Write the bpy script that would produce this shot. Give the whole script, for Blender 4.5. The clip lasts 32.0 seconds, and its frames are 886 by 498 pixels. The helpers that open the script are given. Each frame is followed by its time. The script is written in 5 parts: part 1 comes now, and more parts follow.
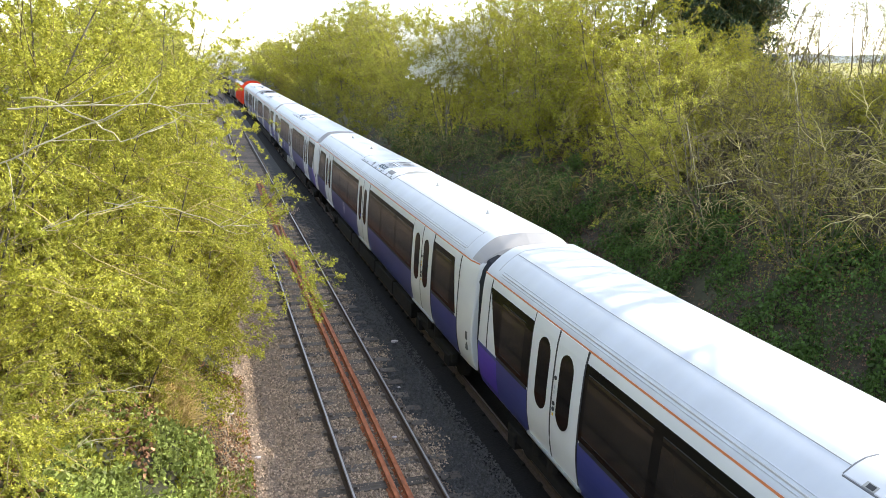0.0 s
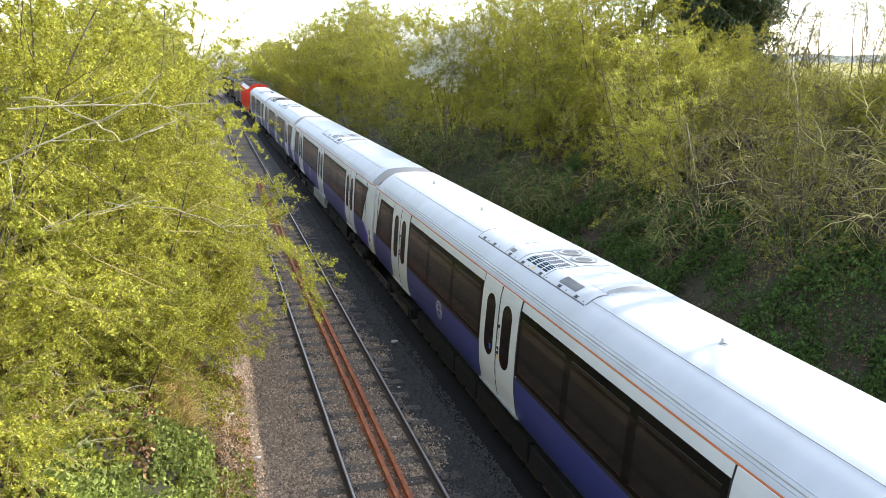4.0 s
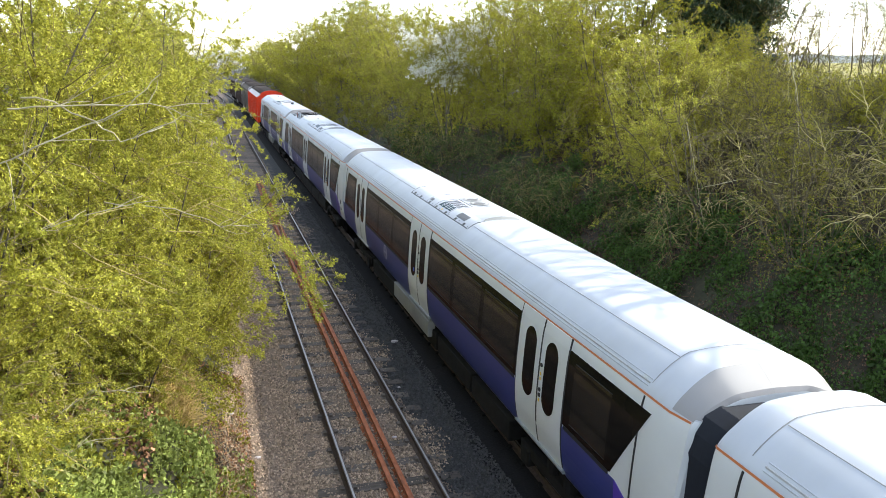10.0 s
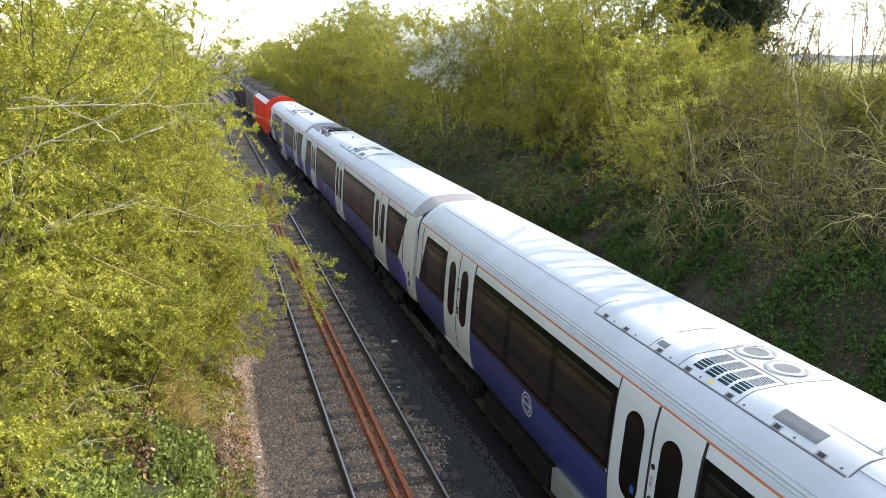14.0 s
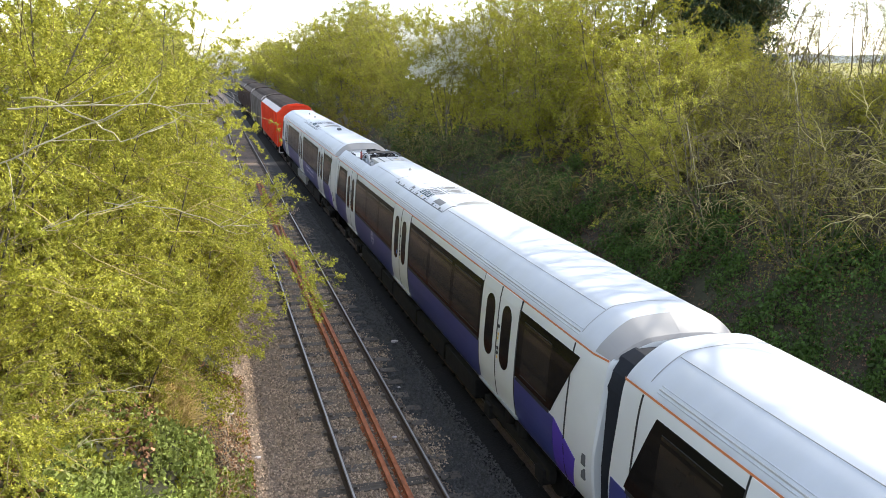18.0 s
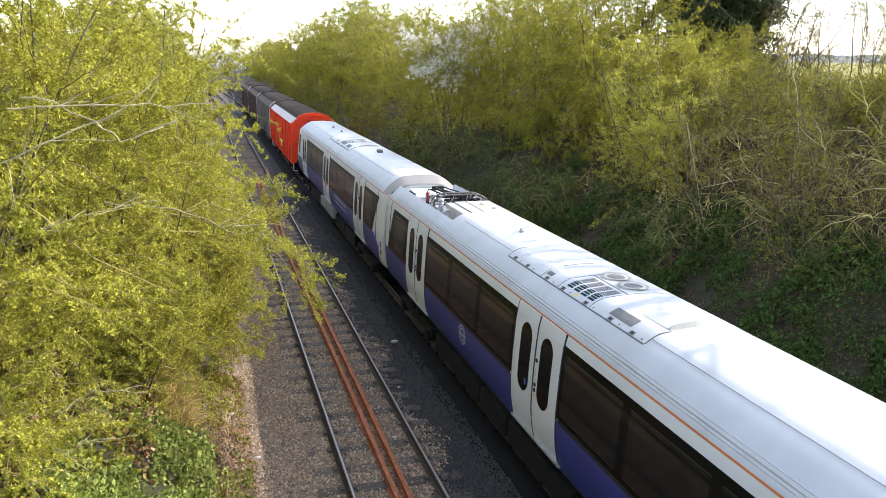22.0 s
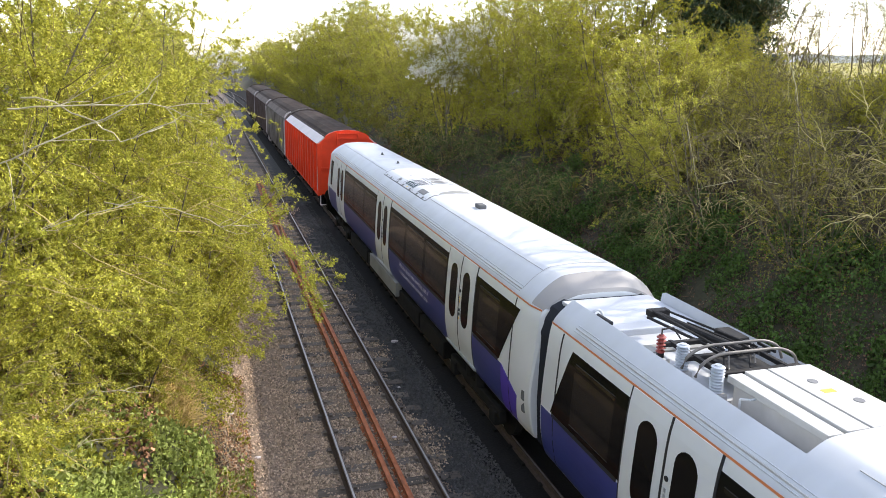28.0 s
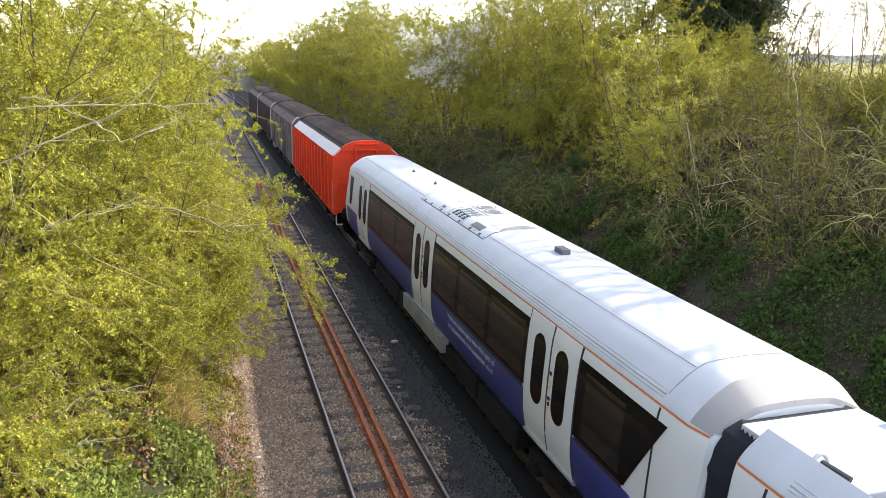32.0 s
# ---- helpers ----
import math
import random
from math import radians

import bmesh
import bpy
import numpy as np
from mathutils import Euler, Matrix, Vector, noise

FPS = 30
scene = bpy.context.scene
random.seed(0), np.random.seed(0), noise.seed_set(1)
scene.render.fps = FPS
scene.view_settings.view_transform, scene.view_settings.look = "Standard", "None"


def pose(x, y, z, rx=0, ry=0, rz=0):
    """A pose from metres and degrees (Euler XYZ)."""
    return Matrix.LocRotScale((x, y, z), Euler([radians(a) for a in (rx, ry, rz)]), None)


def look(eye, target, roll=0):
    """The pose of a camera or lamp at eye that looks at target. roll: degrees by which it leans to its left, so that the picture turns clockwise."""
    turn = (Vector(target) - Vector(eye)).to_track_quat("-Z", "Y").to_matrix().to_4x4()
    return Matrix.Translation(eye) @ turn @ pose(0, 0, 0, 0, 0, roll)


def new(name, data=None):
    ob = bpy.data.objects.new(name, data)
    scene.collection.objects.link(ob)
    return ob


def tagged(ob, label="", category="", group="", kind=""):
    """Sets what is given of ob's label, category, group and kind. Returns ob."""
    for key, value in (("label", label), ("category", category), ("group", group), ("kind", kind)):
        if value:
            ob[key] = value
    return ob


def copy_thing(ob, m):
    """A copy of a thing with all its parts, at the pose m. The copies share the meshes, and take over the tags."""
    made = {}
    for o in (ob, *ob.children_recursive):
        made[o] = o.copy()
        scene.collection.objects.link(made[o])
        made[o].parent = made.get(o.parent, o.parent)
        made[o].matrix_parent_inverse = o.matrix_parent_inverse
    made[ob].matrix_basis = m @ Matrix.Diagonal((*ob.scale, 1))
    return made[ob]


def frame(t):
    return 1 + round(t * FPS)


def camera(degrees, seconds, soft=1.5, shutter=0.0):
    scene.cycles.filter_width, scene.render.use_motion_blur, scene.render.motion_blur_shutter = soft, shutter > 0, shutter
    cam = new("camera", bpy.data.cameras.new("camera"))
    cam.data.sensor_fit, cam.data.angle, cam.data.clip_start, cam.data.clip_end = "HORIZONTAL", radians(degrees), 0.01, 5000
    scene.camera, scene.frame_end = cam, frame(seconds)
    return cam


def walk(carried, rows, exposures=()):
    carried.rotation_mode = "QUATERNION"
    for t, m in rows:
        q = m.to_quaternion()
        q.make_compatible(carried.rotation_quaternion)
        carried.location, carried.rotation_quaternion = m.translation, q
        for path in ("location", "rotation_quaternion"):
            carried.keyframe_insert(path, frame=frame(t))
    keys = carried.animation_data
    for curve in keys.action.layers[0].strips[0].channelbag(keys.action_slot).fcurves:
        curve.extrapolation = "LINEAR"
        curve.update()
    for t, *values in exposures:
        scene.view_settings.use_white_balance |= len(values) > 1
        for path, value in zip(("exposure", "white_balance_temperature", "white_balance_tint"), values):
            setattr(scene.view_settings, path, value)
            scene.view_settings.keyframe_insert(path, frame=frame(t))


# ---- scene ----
# The camera stands still on the bridge over the cutting.
cam = camera(59.82, 32.0, soft=0.45)
EYE = Vector((-6.219, 0.0, 7.089))
STAND = look(EYE, EYE + Vector((0.2875, 0.92748, -0.23902)), roll=1.235)
walk(cam, [(0.0, STAND), (32.0, STAND)], exposures=[(0.0, 2.22, 6500, 8), (6.0, 2.06, 6450, 7), (12.0, 1.95, 6450, 7), (19.0, 1.95, 6550, 9), (32.0, 1.97, 6650, 12)])

# ---- light ----
SUN_EL, SUN_AZ = radians(38), radians(87)      # azimuth from +y towards +x
world = bpy.data.worlds.new("sky")
scene.world = world
world.use_nodes = True
wn = world.node_tree
sky = wn.nodes.new("ShaderNodeTexSky")
sky.sky_type = "NISHITA"
sky.sun_disc = False
sky.sun_elevation, sky.sun_rotation = SUN_EL, SUN_AZ
sky.air_density, sky.dust_density, sky.ozone_density = 1.0, 0.8, 0.8
wn.nodes["Background"].inputs["Strength"].default_value = 0.14
haze = wn.nodes.new("ShaderNodeHueSaturation")        # thin white haze
haze.inputs["Saturation"].default_value = 0.6
wn.links.new(sky.outputs["Color"], haze.inputs["Color"])
wn.links.new(haze.outputs["Color"], wn.nodes["Background"].inputs["Color"])
sun = new("sun", bpy.data.lights.new("sun", "SUN"))
sun.data.energy, sun.data.angle, sun.data.color = 1.6, radians(0.53), (1.0, 0.94, 0.83)
sun.matrix_world = look((0, 0, 60), Vector((0, 0, 60)) - Vector((math.sin(SUN_AZ) * math.cos(SUN_EL), math.cos(SUN_AZ) * math.cos(SUN_EL), math.sin(SUN_EL))))

# ---- materials ----
MATS = {}


def material(name, colour, rough=0.6, metal=0.0, spread=0.15, grain=8.0, bump=0.0, stain=None, stain_scale=1.2, stain_amount=0.5,
             island=0.0, each=0.0, translucent=0.0, stretch=(1, 1, 1), coat=0.0, spec=0.5):
    """A procedural surface: grain, broad stains, small relief; island: spread of tone from piece to piece of a mesh; each: from object to object."""
    m = bpy.data.materials.new(name)
    m.use_nodes = True
    nt = m.node_tree
    n, link = nt.nodes, nt.links.new
    bsdf = n["Principled BSDF"]
    bsdf.inputs["Roughness"].default_value, bsdf.inputs["Metallic"].default_value = rough, metal
    bsdf.inputs["Coat Weight"].default_value = coat
    bsdf.inputs["Specular IOR Level"].default_value = spec
    co = n.new("ShaderNodeTexCoord")
    mp = n.new("ShaderNodeMapping")
    mp.inputs["Scale"].default_value = stretch
    link(co.outputs["Object"], mp.inputs["Vector"])
    fine = n.new("ShaderNodeTexNoise")
    fine.inputs["Scale"].default_value, fine.inputs["Detail"].default_value = grain, 5.0
    link(mp.outputs["Vector"], fine.inputs["Vector"])
    broad = n.new("ShaderNodeTexNoise")
    broad.inputs["Scale"].default_value, broad.inputs["Detail"].default_value = stain_scale, 4.0
    link(mp.outputs["Vector"], broad.inputs["Vector"])
    lo, hi = [max(0.0, c * (1 - spread)) for c in colour], [min(1.0, c * (1 + spread)) for c in colour]
    ramp = n.new("ShaderNodeMix")
    ramp.data_type = "RGBA"
    ramp.inputs["A"].default_value, ramp.inputs["B"].default_value = (*lo, 1), (*hi, 1)
    fac = n.new("ShaderNodeMapRange")
    fac.inputs["From Min"].default_value, fac.inputs["From Max"].default_value = 0.3, 0.7
    link(fine.outputs["Fac"], fac.inputs["Value"])
    link(fac.outputs["Result"], ramp.inputs["Factor"])
    out = ramp.outputs["Result"]
    if stain:
        sm = n.new("ShaderNodeMapRange")
        sm.inputs["From Min"].default_value, sm.inputs["From Max"].default_value = 0.45, 0.7
        sm.inputs["To Max"].default_value = stain_amount
        link(broad.outputs["Fac"], sm.inputs["Value"])
        mix = n.new("ShaderNodeMix")
        mix.data_type = "RGBA"
        mix.inputs["B"].default_value = (*stain, 1)
        link(sm.outputs["Result"], mix.inputs["Factor"])
        link(out, mix.inputs["A"])
        out = mix.outputs["Result"]
    if island or each:
        hsv = n.new("ShaderNodeHueSaturation")
        src = n.new("ShaderNodeNewGeometry") if island else n.new("ShaderNodeObjectInfo")
        vr = n.new("ShaderNodeMapRange")
        amount = island or each
        vr.inputs["To Min"].default_value, vr.inputs["To Max"].default_value = 1 - amount, 1 + amount
        link(src.outputs["Random Per Island" if island else "Random"], vr.inputs["Value"])
        link(vr.outputs["Result"], hsv.inputs["Value"])
        link(out, hsv.inputs["Color"])
        out = hsv.outputs["Color"]
    link(out, bsdf.inputs["Base Color"])
    if bump:
        bp = n.new("ShaderNodeBump")
        bp.inputs["Strength"].default_value, bp.inputs["Distance"].default_value = 0.6, bump
        link(fine.outputs["Fac"], bp.inputs["Height"])
        link(bp.outputs["Normal"], bsdf.inputs["Normal"])
    if translucent:
        tr, mx = n.new("ShaderNodeBsdfTranslucent"), n.new("ShaderNodeMixShader")
        mx.inputs["Fac"].default_value = translucent
        link(out, tr.inputs["Color"])
        link(bsdf.outputs["BSDF"], mx.inputs[1])
        link(tr.outputs["BSDF"], mx.inputs[2])
        link(mx.outputs["Shader"], n["Material Output"].inputs["Surface"])
    MATS[name] = m
    return m


M_BALLAST = material("ballast", (0.19, 0.134, 0.094), 0.9, spread=0.55, grain=24, bump=0.03, stain=(0.13, 0.098, 0.076), stain_scale=0.35, stain_amount=0.7)
M_STONE = material("ballast_stone", (0.34, 0.25, 0.178), 0.9, spread=0.2, grain=30, island=0.6)
# darker ballast and stones: oil and brake dust plus painted shade beside the train
M_OILSHADE = material("oily_shaded_ballast", (0.033, 0.031, 0.031), 0.85, spread=0.55, grain=24, bump=0.03, stain=(0.055, 0.048, 0.043), stain_scale=0.35, stain_amount=0.5)
M_OILSHADESTONE = material("oily_shaded_stone", (0.062, 0.058, 0.057), 0.85, spread=0.25, grain=30, island=0.4)
# near-black bed colour: the contact shade under the train is painted in
M_UNDERSHADE = material("under_train_shade", (0.013, 0.012, 0.012), 0.9, spread=0.5, grain=24, bump=0.03, stain=(0.022, 0.019, 0.017), stain_scale=0.4, stain_amount=0.5, spec=0.2)
M_SOIL = material("bank_soil", (0.042, 0.032, 0.019), 0.95, spread=0.5, grain=6, bump=0.05, stain=(0.04, 0.05, 0.015), stain_scale=0.4, stain_amount=0.8)
M_FIELD = material("field", (0.25, 0.21, 0.02), 0.9, spread=0.35, grain=1.5, stain=(0.12, 0.14, 0.025), stain_scale=0.08, stain_amount=0.6)
# the distance haze is painted into the hill colour
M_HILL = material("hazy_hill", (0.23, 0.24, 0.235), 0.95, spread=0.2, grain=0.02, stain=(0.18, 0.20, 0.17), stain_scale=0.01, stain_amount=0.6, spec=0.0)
M_SLEEPER = material("sleeper", (0.112, 0.09, 0.073), 0.9, spread=0.35, grain=14, bump=0.01, each=0.3, stretch=(0.3, 1.5, 1))
M_RAILTOP = material("rail_head", (0.27, 0.25, 0.235), 0.42, 0.6, spread=0.12, grain=20, stretch=(1, 0.05, 1))
M_RAIL = material("rail_web", (0.075, 0.05, 0.04), 0.8, 0.2, spread=0.3, grain=20)
M_RUST = material("rust", (0.38, 0.125, 0.055), 0.85, 0.15, spread=0.35, grain=25, stain=(0.26, 0.075, 0.03), stain_scale=1.5, stretch=(1, 0.2, 1), bump=0.004)
M_WHITE = material("white_paint", (0.66, 0.67, 0.67), 0.42, spread=0.035, grain=1.2, stain=(0.55, 0.56, 0.56), stain_scale=0.7, stain_amount=0.35, coat=0.15)
M_ROOF = material("roof_paint", (0.50, 0.515, 0.545), 0.5, spread=0.05, grain=1.6, stain=(0.45, 0.455, 0.46), stain_scale=0.6, stain_amount=0.5, stretch=(0.6, 1.5, 1), spec=0.35)
# darker grey than the roof, for the sloping end facet
M_ROOFEND = material("roof_end_grey", (0.29, 0.275, 0.265), 0.5, spread=0.03, grain=2.0)
M_BLUE = material("blue_violet_paint", (0.031, 0.043, 0.20), 0.35, spread=0.08, grain=2.0, stain=(0.032, 0.036, 0.15), stain_scale=0.8, coat=0.2)
M_VIOLET = material("violet_paint", (0.085, 0.04, 0.40), 0.35, spread=0.06, grain=2.0, coat=0.2)
M_ORANGE = material("orange_stripe", (0.50, 0.15, 0.05), 0.5, spread=0.06, grain=3.0)
M_BLACK = material("black_rubber", (0.014, 0.015, 0.018), 0.6, spread=0.2, grain=10)
M_NAVY = material("bellows_rubber", (0.008, 0.011, 0.019), 0.65, spread=0.2, grain=10)
M_DARK = material("underframe_dirt", (0.013, 0.012, 0.011), 0.9, spec=0.2, spread=0.3, grain=6, stain=(0.024, 0.019, 0.016), stain_amount=0.5)
M_SKIRT = material("grey_skirt", (0.27, 0.27, 0.255), 0.6, spread=0.1, grain=3, stain=(0.17, 0.16, 0.15), stain_amount=0.5)
M_STEEL = material("galvanised_steel", (0.50, 0.52, 0.54), 0.45, 0.6, spread=0.12, grain=5)
M_SLATE = material("grey_panel", (0.13, 0.132, 0.138), 0.85, spread=0.08, grain=5, spec=0.15)
M_LOUVRE = material("louvre_grey", (0.17, 0.173, 0.178), 0.85, spread=0.08, grain=8, spec=0.15)
M_SIGN = material("blue_sign", (0.02, 0.10, 0.45), 0.5, spread=0.05, grain=6)
M_TEAL = material("grille_opening", (0.018, 0.045, 0.053), 0.9, spread=0.3, grain=8, spec=0.08)
M_DULL = material("pantograph_steel", (0.02, 0.019, 0.019), 0.75, 0.0, spread=0.25, grain=12, spec=0.25)
M_BRASS = material("contact_strip", (0.15, 0.135, 0.12), 0.5, 0.2, spread=0.2, grain=12)
M_CERAMIC = material("insulator_grey", (0.42, 0.45, 0.50), 0.3, spread=0.08, grain=8)
M_REDCER = material("insulator_red", (0.24, 0.04, 0.03), 0.4, spread=0.15, grain=8)
M_YELLOW = material("yellow_label", (0.75, 0.50, 0.04), 0.5, spread=0.05, grain=6)
M_LETTER = material("white_lettering", (0.55, 0.55, 0.66), 0.5, spread=0.04, grain=6)
M_RED = material("red_wagon_paint", (0.80, 0.058, 0.014), 0.5, spread=0.10, grain=2.5, stain=(0.60, 0.055, 0.02), stain_scale=0.8, stain_amount=0.5, spec=0.25)
M_WAGROOF = material("wagon_roof_grey", (0.044, 0.033, 0.028), 0.95, spec=0.1, spread=0.25, grain=3, stain=(0.075, 0.06, 0.055), stain_scale=0.4, stain_amount=0.6, stretch=(1, 0.4, 1))
M_WAGSIDE = material("wagon_side_grey", (0.20, 0.172, 0.15), 0.8, spread=0.2, grain=2, stain=(0.045, 0.034, 0.03), stain_scale=0.55, stain_amount=0.8)
M_WAGBROWN = material("wagon_side_brown", (0.075, 0.045, 0.038), 0.85, spread=0.25, grain=2, stain=(0.11, 0.085, 0.075), stain_amount=0.6)
M_WAGFLAP = material("wagon_eaves_grey", (0.16, 0.132, 0.115), 0.95, spec=0.1, spread=0.2, grain=2, stain=(0.09, 0.075, 0.07), stain_scale=0.8, stain_amount=0.6)
M_PINKWHITE = material("faded_white_cover", (0.62, 0.55, 0.54), 0.6, spread=0.06, grain=2, stain=(0.50, 0.42, 0.41), stain_amount=0.4)
M_BARK = material("bark", (0.10, 0.085, 0.055), 0.9, spread=0.4, grain=10)
M_BROWNTWIG = material("brown_twig", (0.12, 0.094, 0.04), 0.85, spread=0.35, grain=1.5, island=0.65)
M_TWIG = material("twig", (0.25, 0.20, 0.075), 0.85, spread=0.35, grain=4, island=0.3)
M_DEADWOOD = material("dead_wood", (0.42, 0.37, 0.24), 0.85, spread=0.2, grain=8)
M_LEAF = material("young_leaf", (0.425, 0.405, 0.062), 0.6, spread=0.28, grain=1.1, stain=(0.27, 0.29, 0.045), stain_scale=0.9, stain_amount=0.75, island=0.42, translucent=0.32, spec=0.12)
M_LEAF2 = material("olive_leaf", (0.29, 0.28, 0.027), 0.6, spread=0.25, grain=0.8, island=0.4, translucent=0.4, spec=0.15)
# olive leaf darkened to put the deep shade into the far shrubs
M_LEAF4 = material("darker_olive_leaf", (0.24, 0.235, 0.035), 0.6, spread=0.25, grain=0.8, island=0.45, translucent=0.3, spec=0.15)
M_LEAF3 = material("dark_leaf", (0.045, 0.075, 0.028), 0.4, spread=0.3, grain=1.0, island=0.4, translucent=0.2)
M_IVY = material("ivy_leaf", (0.075, 0.13, 0.027), 0.42, spread=0.3, grain=1.0, island=0.45, translucent=0.25, spec=0.2)
M_BRAMBLE = material("bramble_leaf", (0.27, 0.31, 0.08), 0.5, spread=0.35, grain=1.5, island=0.5, translucent=0.3, spec=0.2)
M_CANE = material("cane", (0.44, 0.36, 0.17), 0.8, spread=0.3, grain=3, stain=(0.24, 0.25, 0.05), stain_scale=1.6, stain_amount=0.8, each=0.4)
M_BRACKEN = material("dead_bracken", (0.15, 0.085, 0.05), 0.9, spread=0.35, grain=2.0, island=0.5)
M_LITTER = material("leaf_litter", (0.33, 0.17, 0.09), 0.9, spread=0.4, grain=3.0, island=0.5)
M_BOX = material("grimy_white_cover", (0.46, 0.455, 0.44), 0.55, spread=0.08, grain=3, stain=(0.34, 0.32, 0.29), stain_scale=1.4, stain_amount=0.6)
M_DRY = material("dry_grass", (0.50, 0.36, 0.13), 0.8, spread=0.3, grain=2.0, island=0.35, translucent=0.3)
M_STRAW = material("flattened_straw", (0.40, 0.29, 0.15), 0.85, spread=0.3, grain=2.0, island=0.4)
M_BLOSSOM = material("blossom", (0.80, 0.78, 0.74), 0.6, spread=0.05, grain=3.0, island=0.12, translucent=0.35)


def glass_dark(name, low, high, shine):
    """Tinted window: a dark saloon behind, with a smooth reflecting face."""
    m = bpy.data.materials.new(name)
    m.use_nodes = True
    b = m.node_tree.nodes["Principled BSDF"]
    b.inputs["Roughness"].default_value = 0.10
    b.inputs["IOR"].default_value = 1.45
    b.inputs["Specular IOR Level"].default_value = shine
    n, link = m.node_tree.nodes, m.node_tree.links.new
    co, nz, mx = n.new("ShaderNodeTexCoord"), n.new("ShaderNodeTexNoise"), n.new("ShaderNodeMix")
    nz.inputs["Scale"].default_value, nz.inputs["Detail"].default_value = 1.4, 6
    mx.data_type = "RGBA"
    mx.inputs["A"].default_value, mx.inputs["B"].default_value = low, high
    link(co.outputs["Object"], nz.inputs["Vector"])
    link(nz.outputs["Fac"], mx.inputs["Factor"])
    link(mx.outputs["Result"], b.inputs["Base Color"])
    return m


M_GLASS = glass_dark("tinted_glass", (0.005, 0.005, 0.005, 1), (0.010, 0.009, 0.008, 1), 0.07)
M_PANE = glass_dark("saloon_pane", (0.006, 0.0055, 0.005, 1), (0.021, 0.018, 0.015, 1), 0.2)


# ---- mesh helpers ----
def mk(name, verts, faces, mat, parent=None, label="", smooth=False):
    """One mesh object out of vertices and faces, under its thing."""
    me = bpy.data.meshes.new(name)
    me.from_pydata(np.asarray(verts, float).tolist(), [], [list(map(int, f)) for f in faces])
    for m in (mat if isinstance(mat, (list, tuple)) else [mat]):
        me.materials.append(m)
    if smooth:
        me.shade_smooth()
    ob = new(name, me)
    if parent:
        ob.parent = parent
    if label:
        ob["label"] = label
    return ob


def again(ob, m, parent=None):
    """Another object on the same mesh."""
    o = ob.copy()
    scene.collection.objects.link(o)
    o.parent = parent or ob.parent
    o.matrix_basis = m
    return o


def part(name, bm, mat, parent, label="", smooth=False):
    me = bpy.data.meshes.new(name)
    bm.to_mesh(me)
    bm.free()
    me.materials.append(mat)
    if smooth:
        me.shade_smooth()
    ob = new(name, me)
    ob.parent = parent
    if label:
        ob["label"] = label
    return ob


def empty(name, at=(0, 0, 0)):
    ob = new(name)
    ob.empty_display_size = 0.3
    ob.location = at
    return ob


def add_box(bm, lo, hi, bevel=0.0):
    r = bmesh.ops.create_cube(bm, size=1.0)
    for v in r["verts"]:
        v.co = Vector([lo[i] + (v.co[i] + 0.5) * (hi[i] - lo[i]) for i in range(3)])
    if bevel:
        es = {e for v in r["verts"] for e in v.link_edges}
        bmesh.ops.bevel(bm, geom=list(es), offset=bevel, segments=2, affect="EDGES", profile=0.6)
    return bm


def box(lo, hi, bevel=0.0):
    return add_box(bmesh.new(), lo, hi, bevel)


def add_cyl(bm, a, b, r, n=12, r2=None):
    a, b = Vector(a), Vector(b)
    q = (b - a).to_track_quat("Z", "Y").to_matrix().to_4x4()
    bmesh.ops.create_cone(bm, cap_ends=True, segments=n, radius1=r, radius2=r if r2 is None else r2, depth=(b - a).length,
                          matrix=Matrix.Translation((a + b) / 2) @ q)
    return bm


def cyl(a, b, r, n=12, r2=None):
    return add_cyl(bmesh.new(), a, b, r, n, r2)


def add_pipe(bm, pts, r, n=6):
    for a, b in zip(pts, pts[1:]):
        add_cyl(bm, a, b, r, n)
    return bm


def extrude_y(profile, y0, y1, closed=True):
    """A prism along y out of (x, z) points."""
    k = len(profile)
    v = [(x, y0, z) for x, z in profile] + [(x, y1, z) for x, z in profile]
    f = [(i, (i + 1) % k, k + (i + 1) % k, k + i) for i in range(k if closed else k - 1)]
    if closed:
        f += [tuple(range(k - 1, -1, -1)), tuple(range(k, 2 * k))]
    return v, f


# ---- ground, cutting and tracks ----
TRACK_L, TRACK_R = -3.4, -0.05
PROFILE_X = [-900, -300, -80, -30, -16, -12.5, -9.0, -6.6, -5.9, -5.2, -4.8, 1.3, 1.9, 2.6, 3.4, 7.0, 10.5, 12.0, 14.0, 20, 60, 200, 900]
PROFILE_Z = [6.0, 6.0, 5.8, 5.6, 5.4, 4.9, 2.5, 0.45, -0.05, -0.20, -0.168, -0.168, -0.28, -0.35, 0.1, 2.9, 5.2, 5.7, 5.8, 5.85, 6.3, 8.8, 17.0]


def ground_z(x, y):
    z = np.interp(x, PROFILE_X, PROFILE_Z)
    if x < -5.3 or x > 2.0:
        z += 0.16 * noise.noise((x * 0.5, y * 0.5, 3.1)) + 0.05 * noise.noise((x * 2.1, y * 2.1, 7.7))
    else:
        z += 0.02 * noise.noise((x * 2.3, y * 1.1, 1.0))
    if y > 170:
        z += min(1.0, (y - 170) / 120) * (5.0 - z) * (1 if -30 < x < 12 else 0.2)
    return float(z)


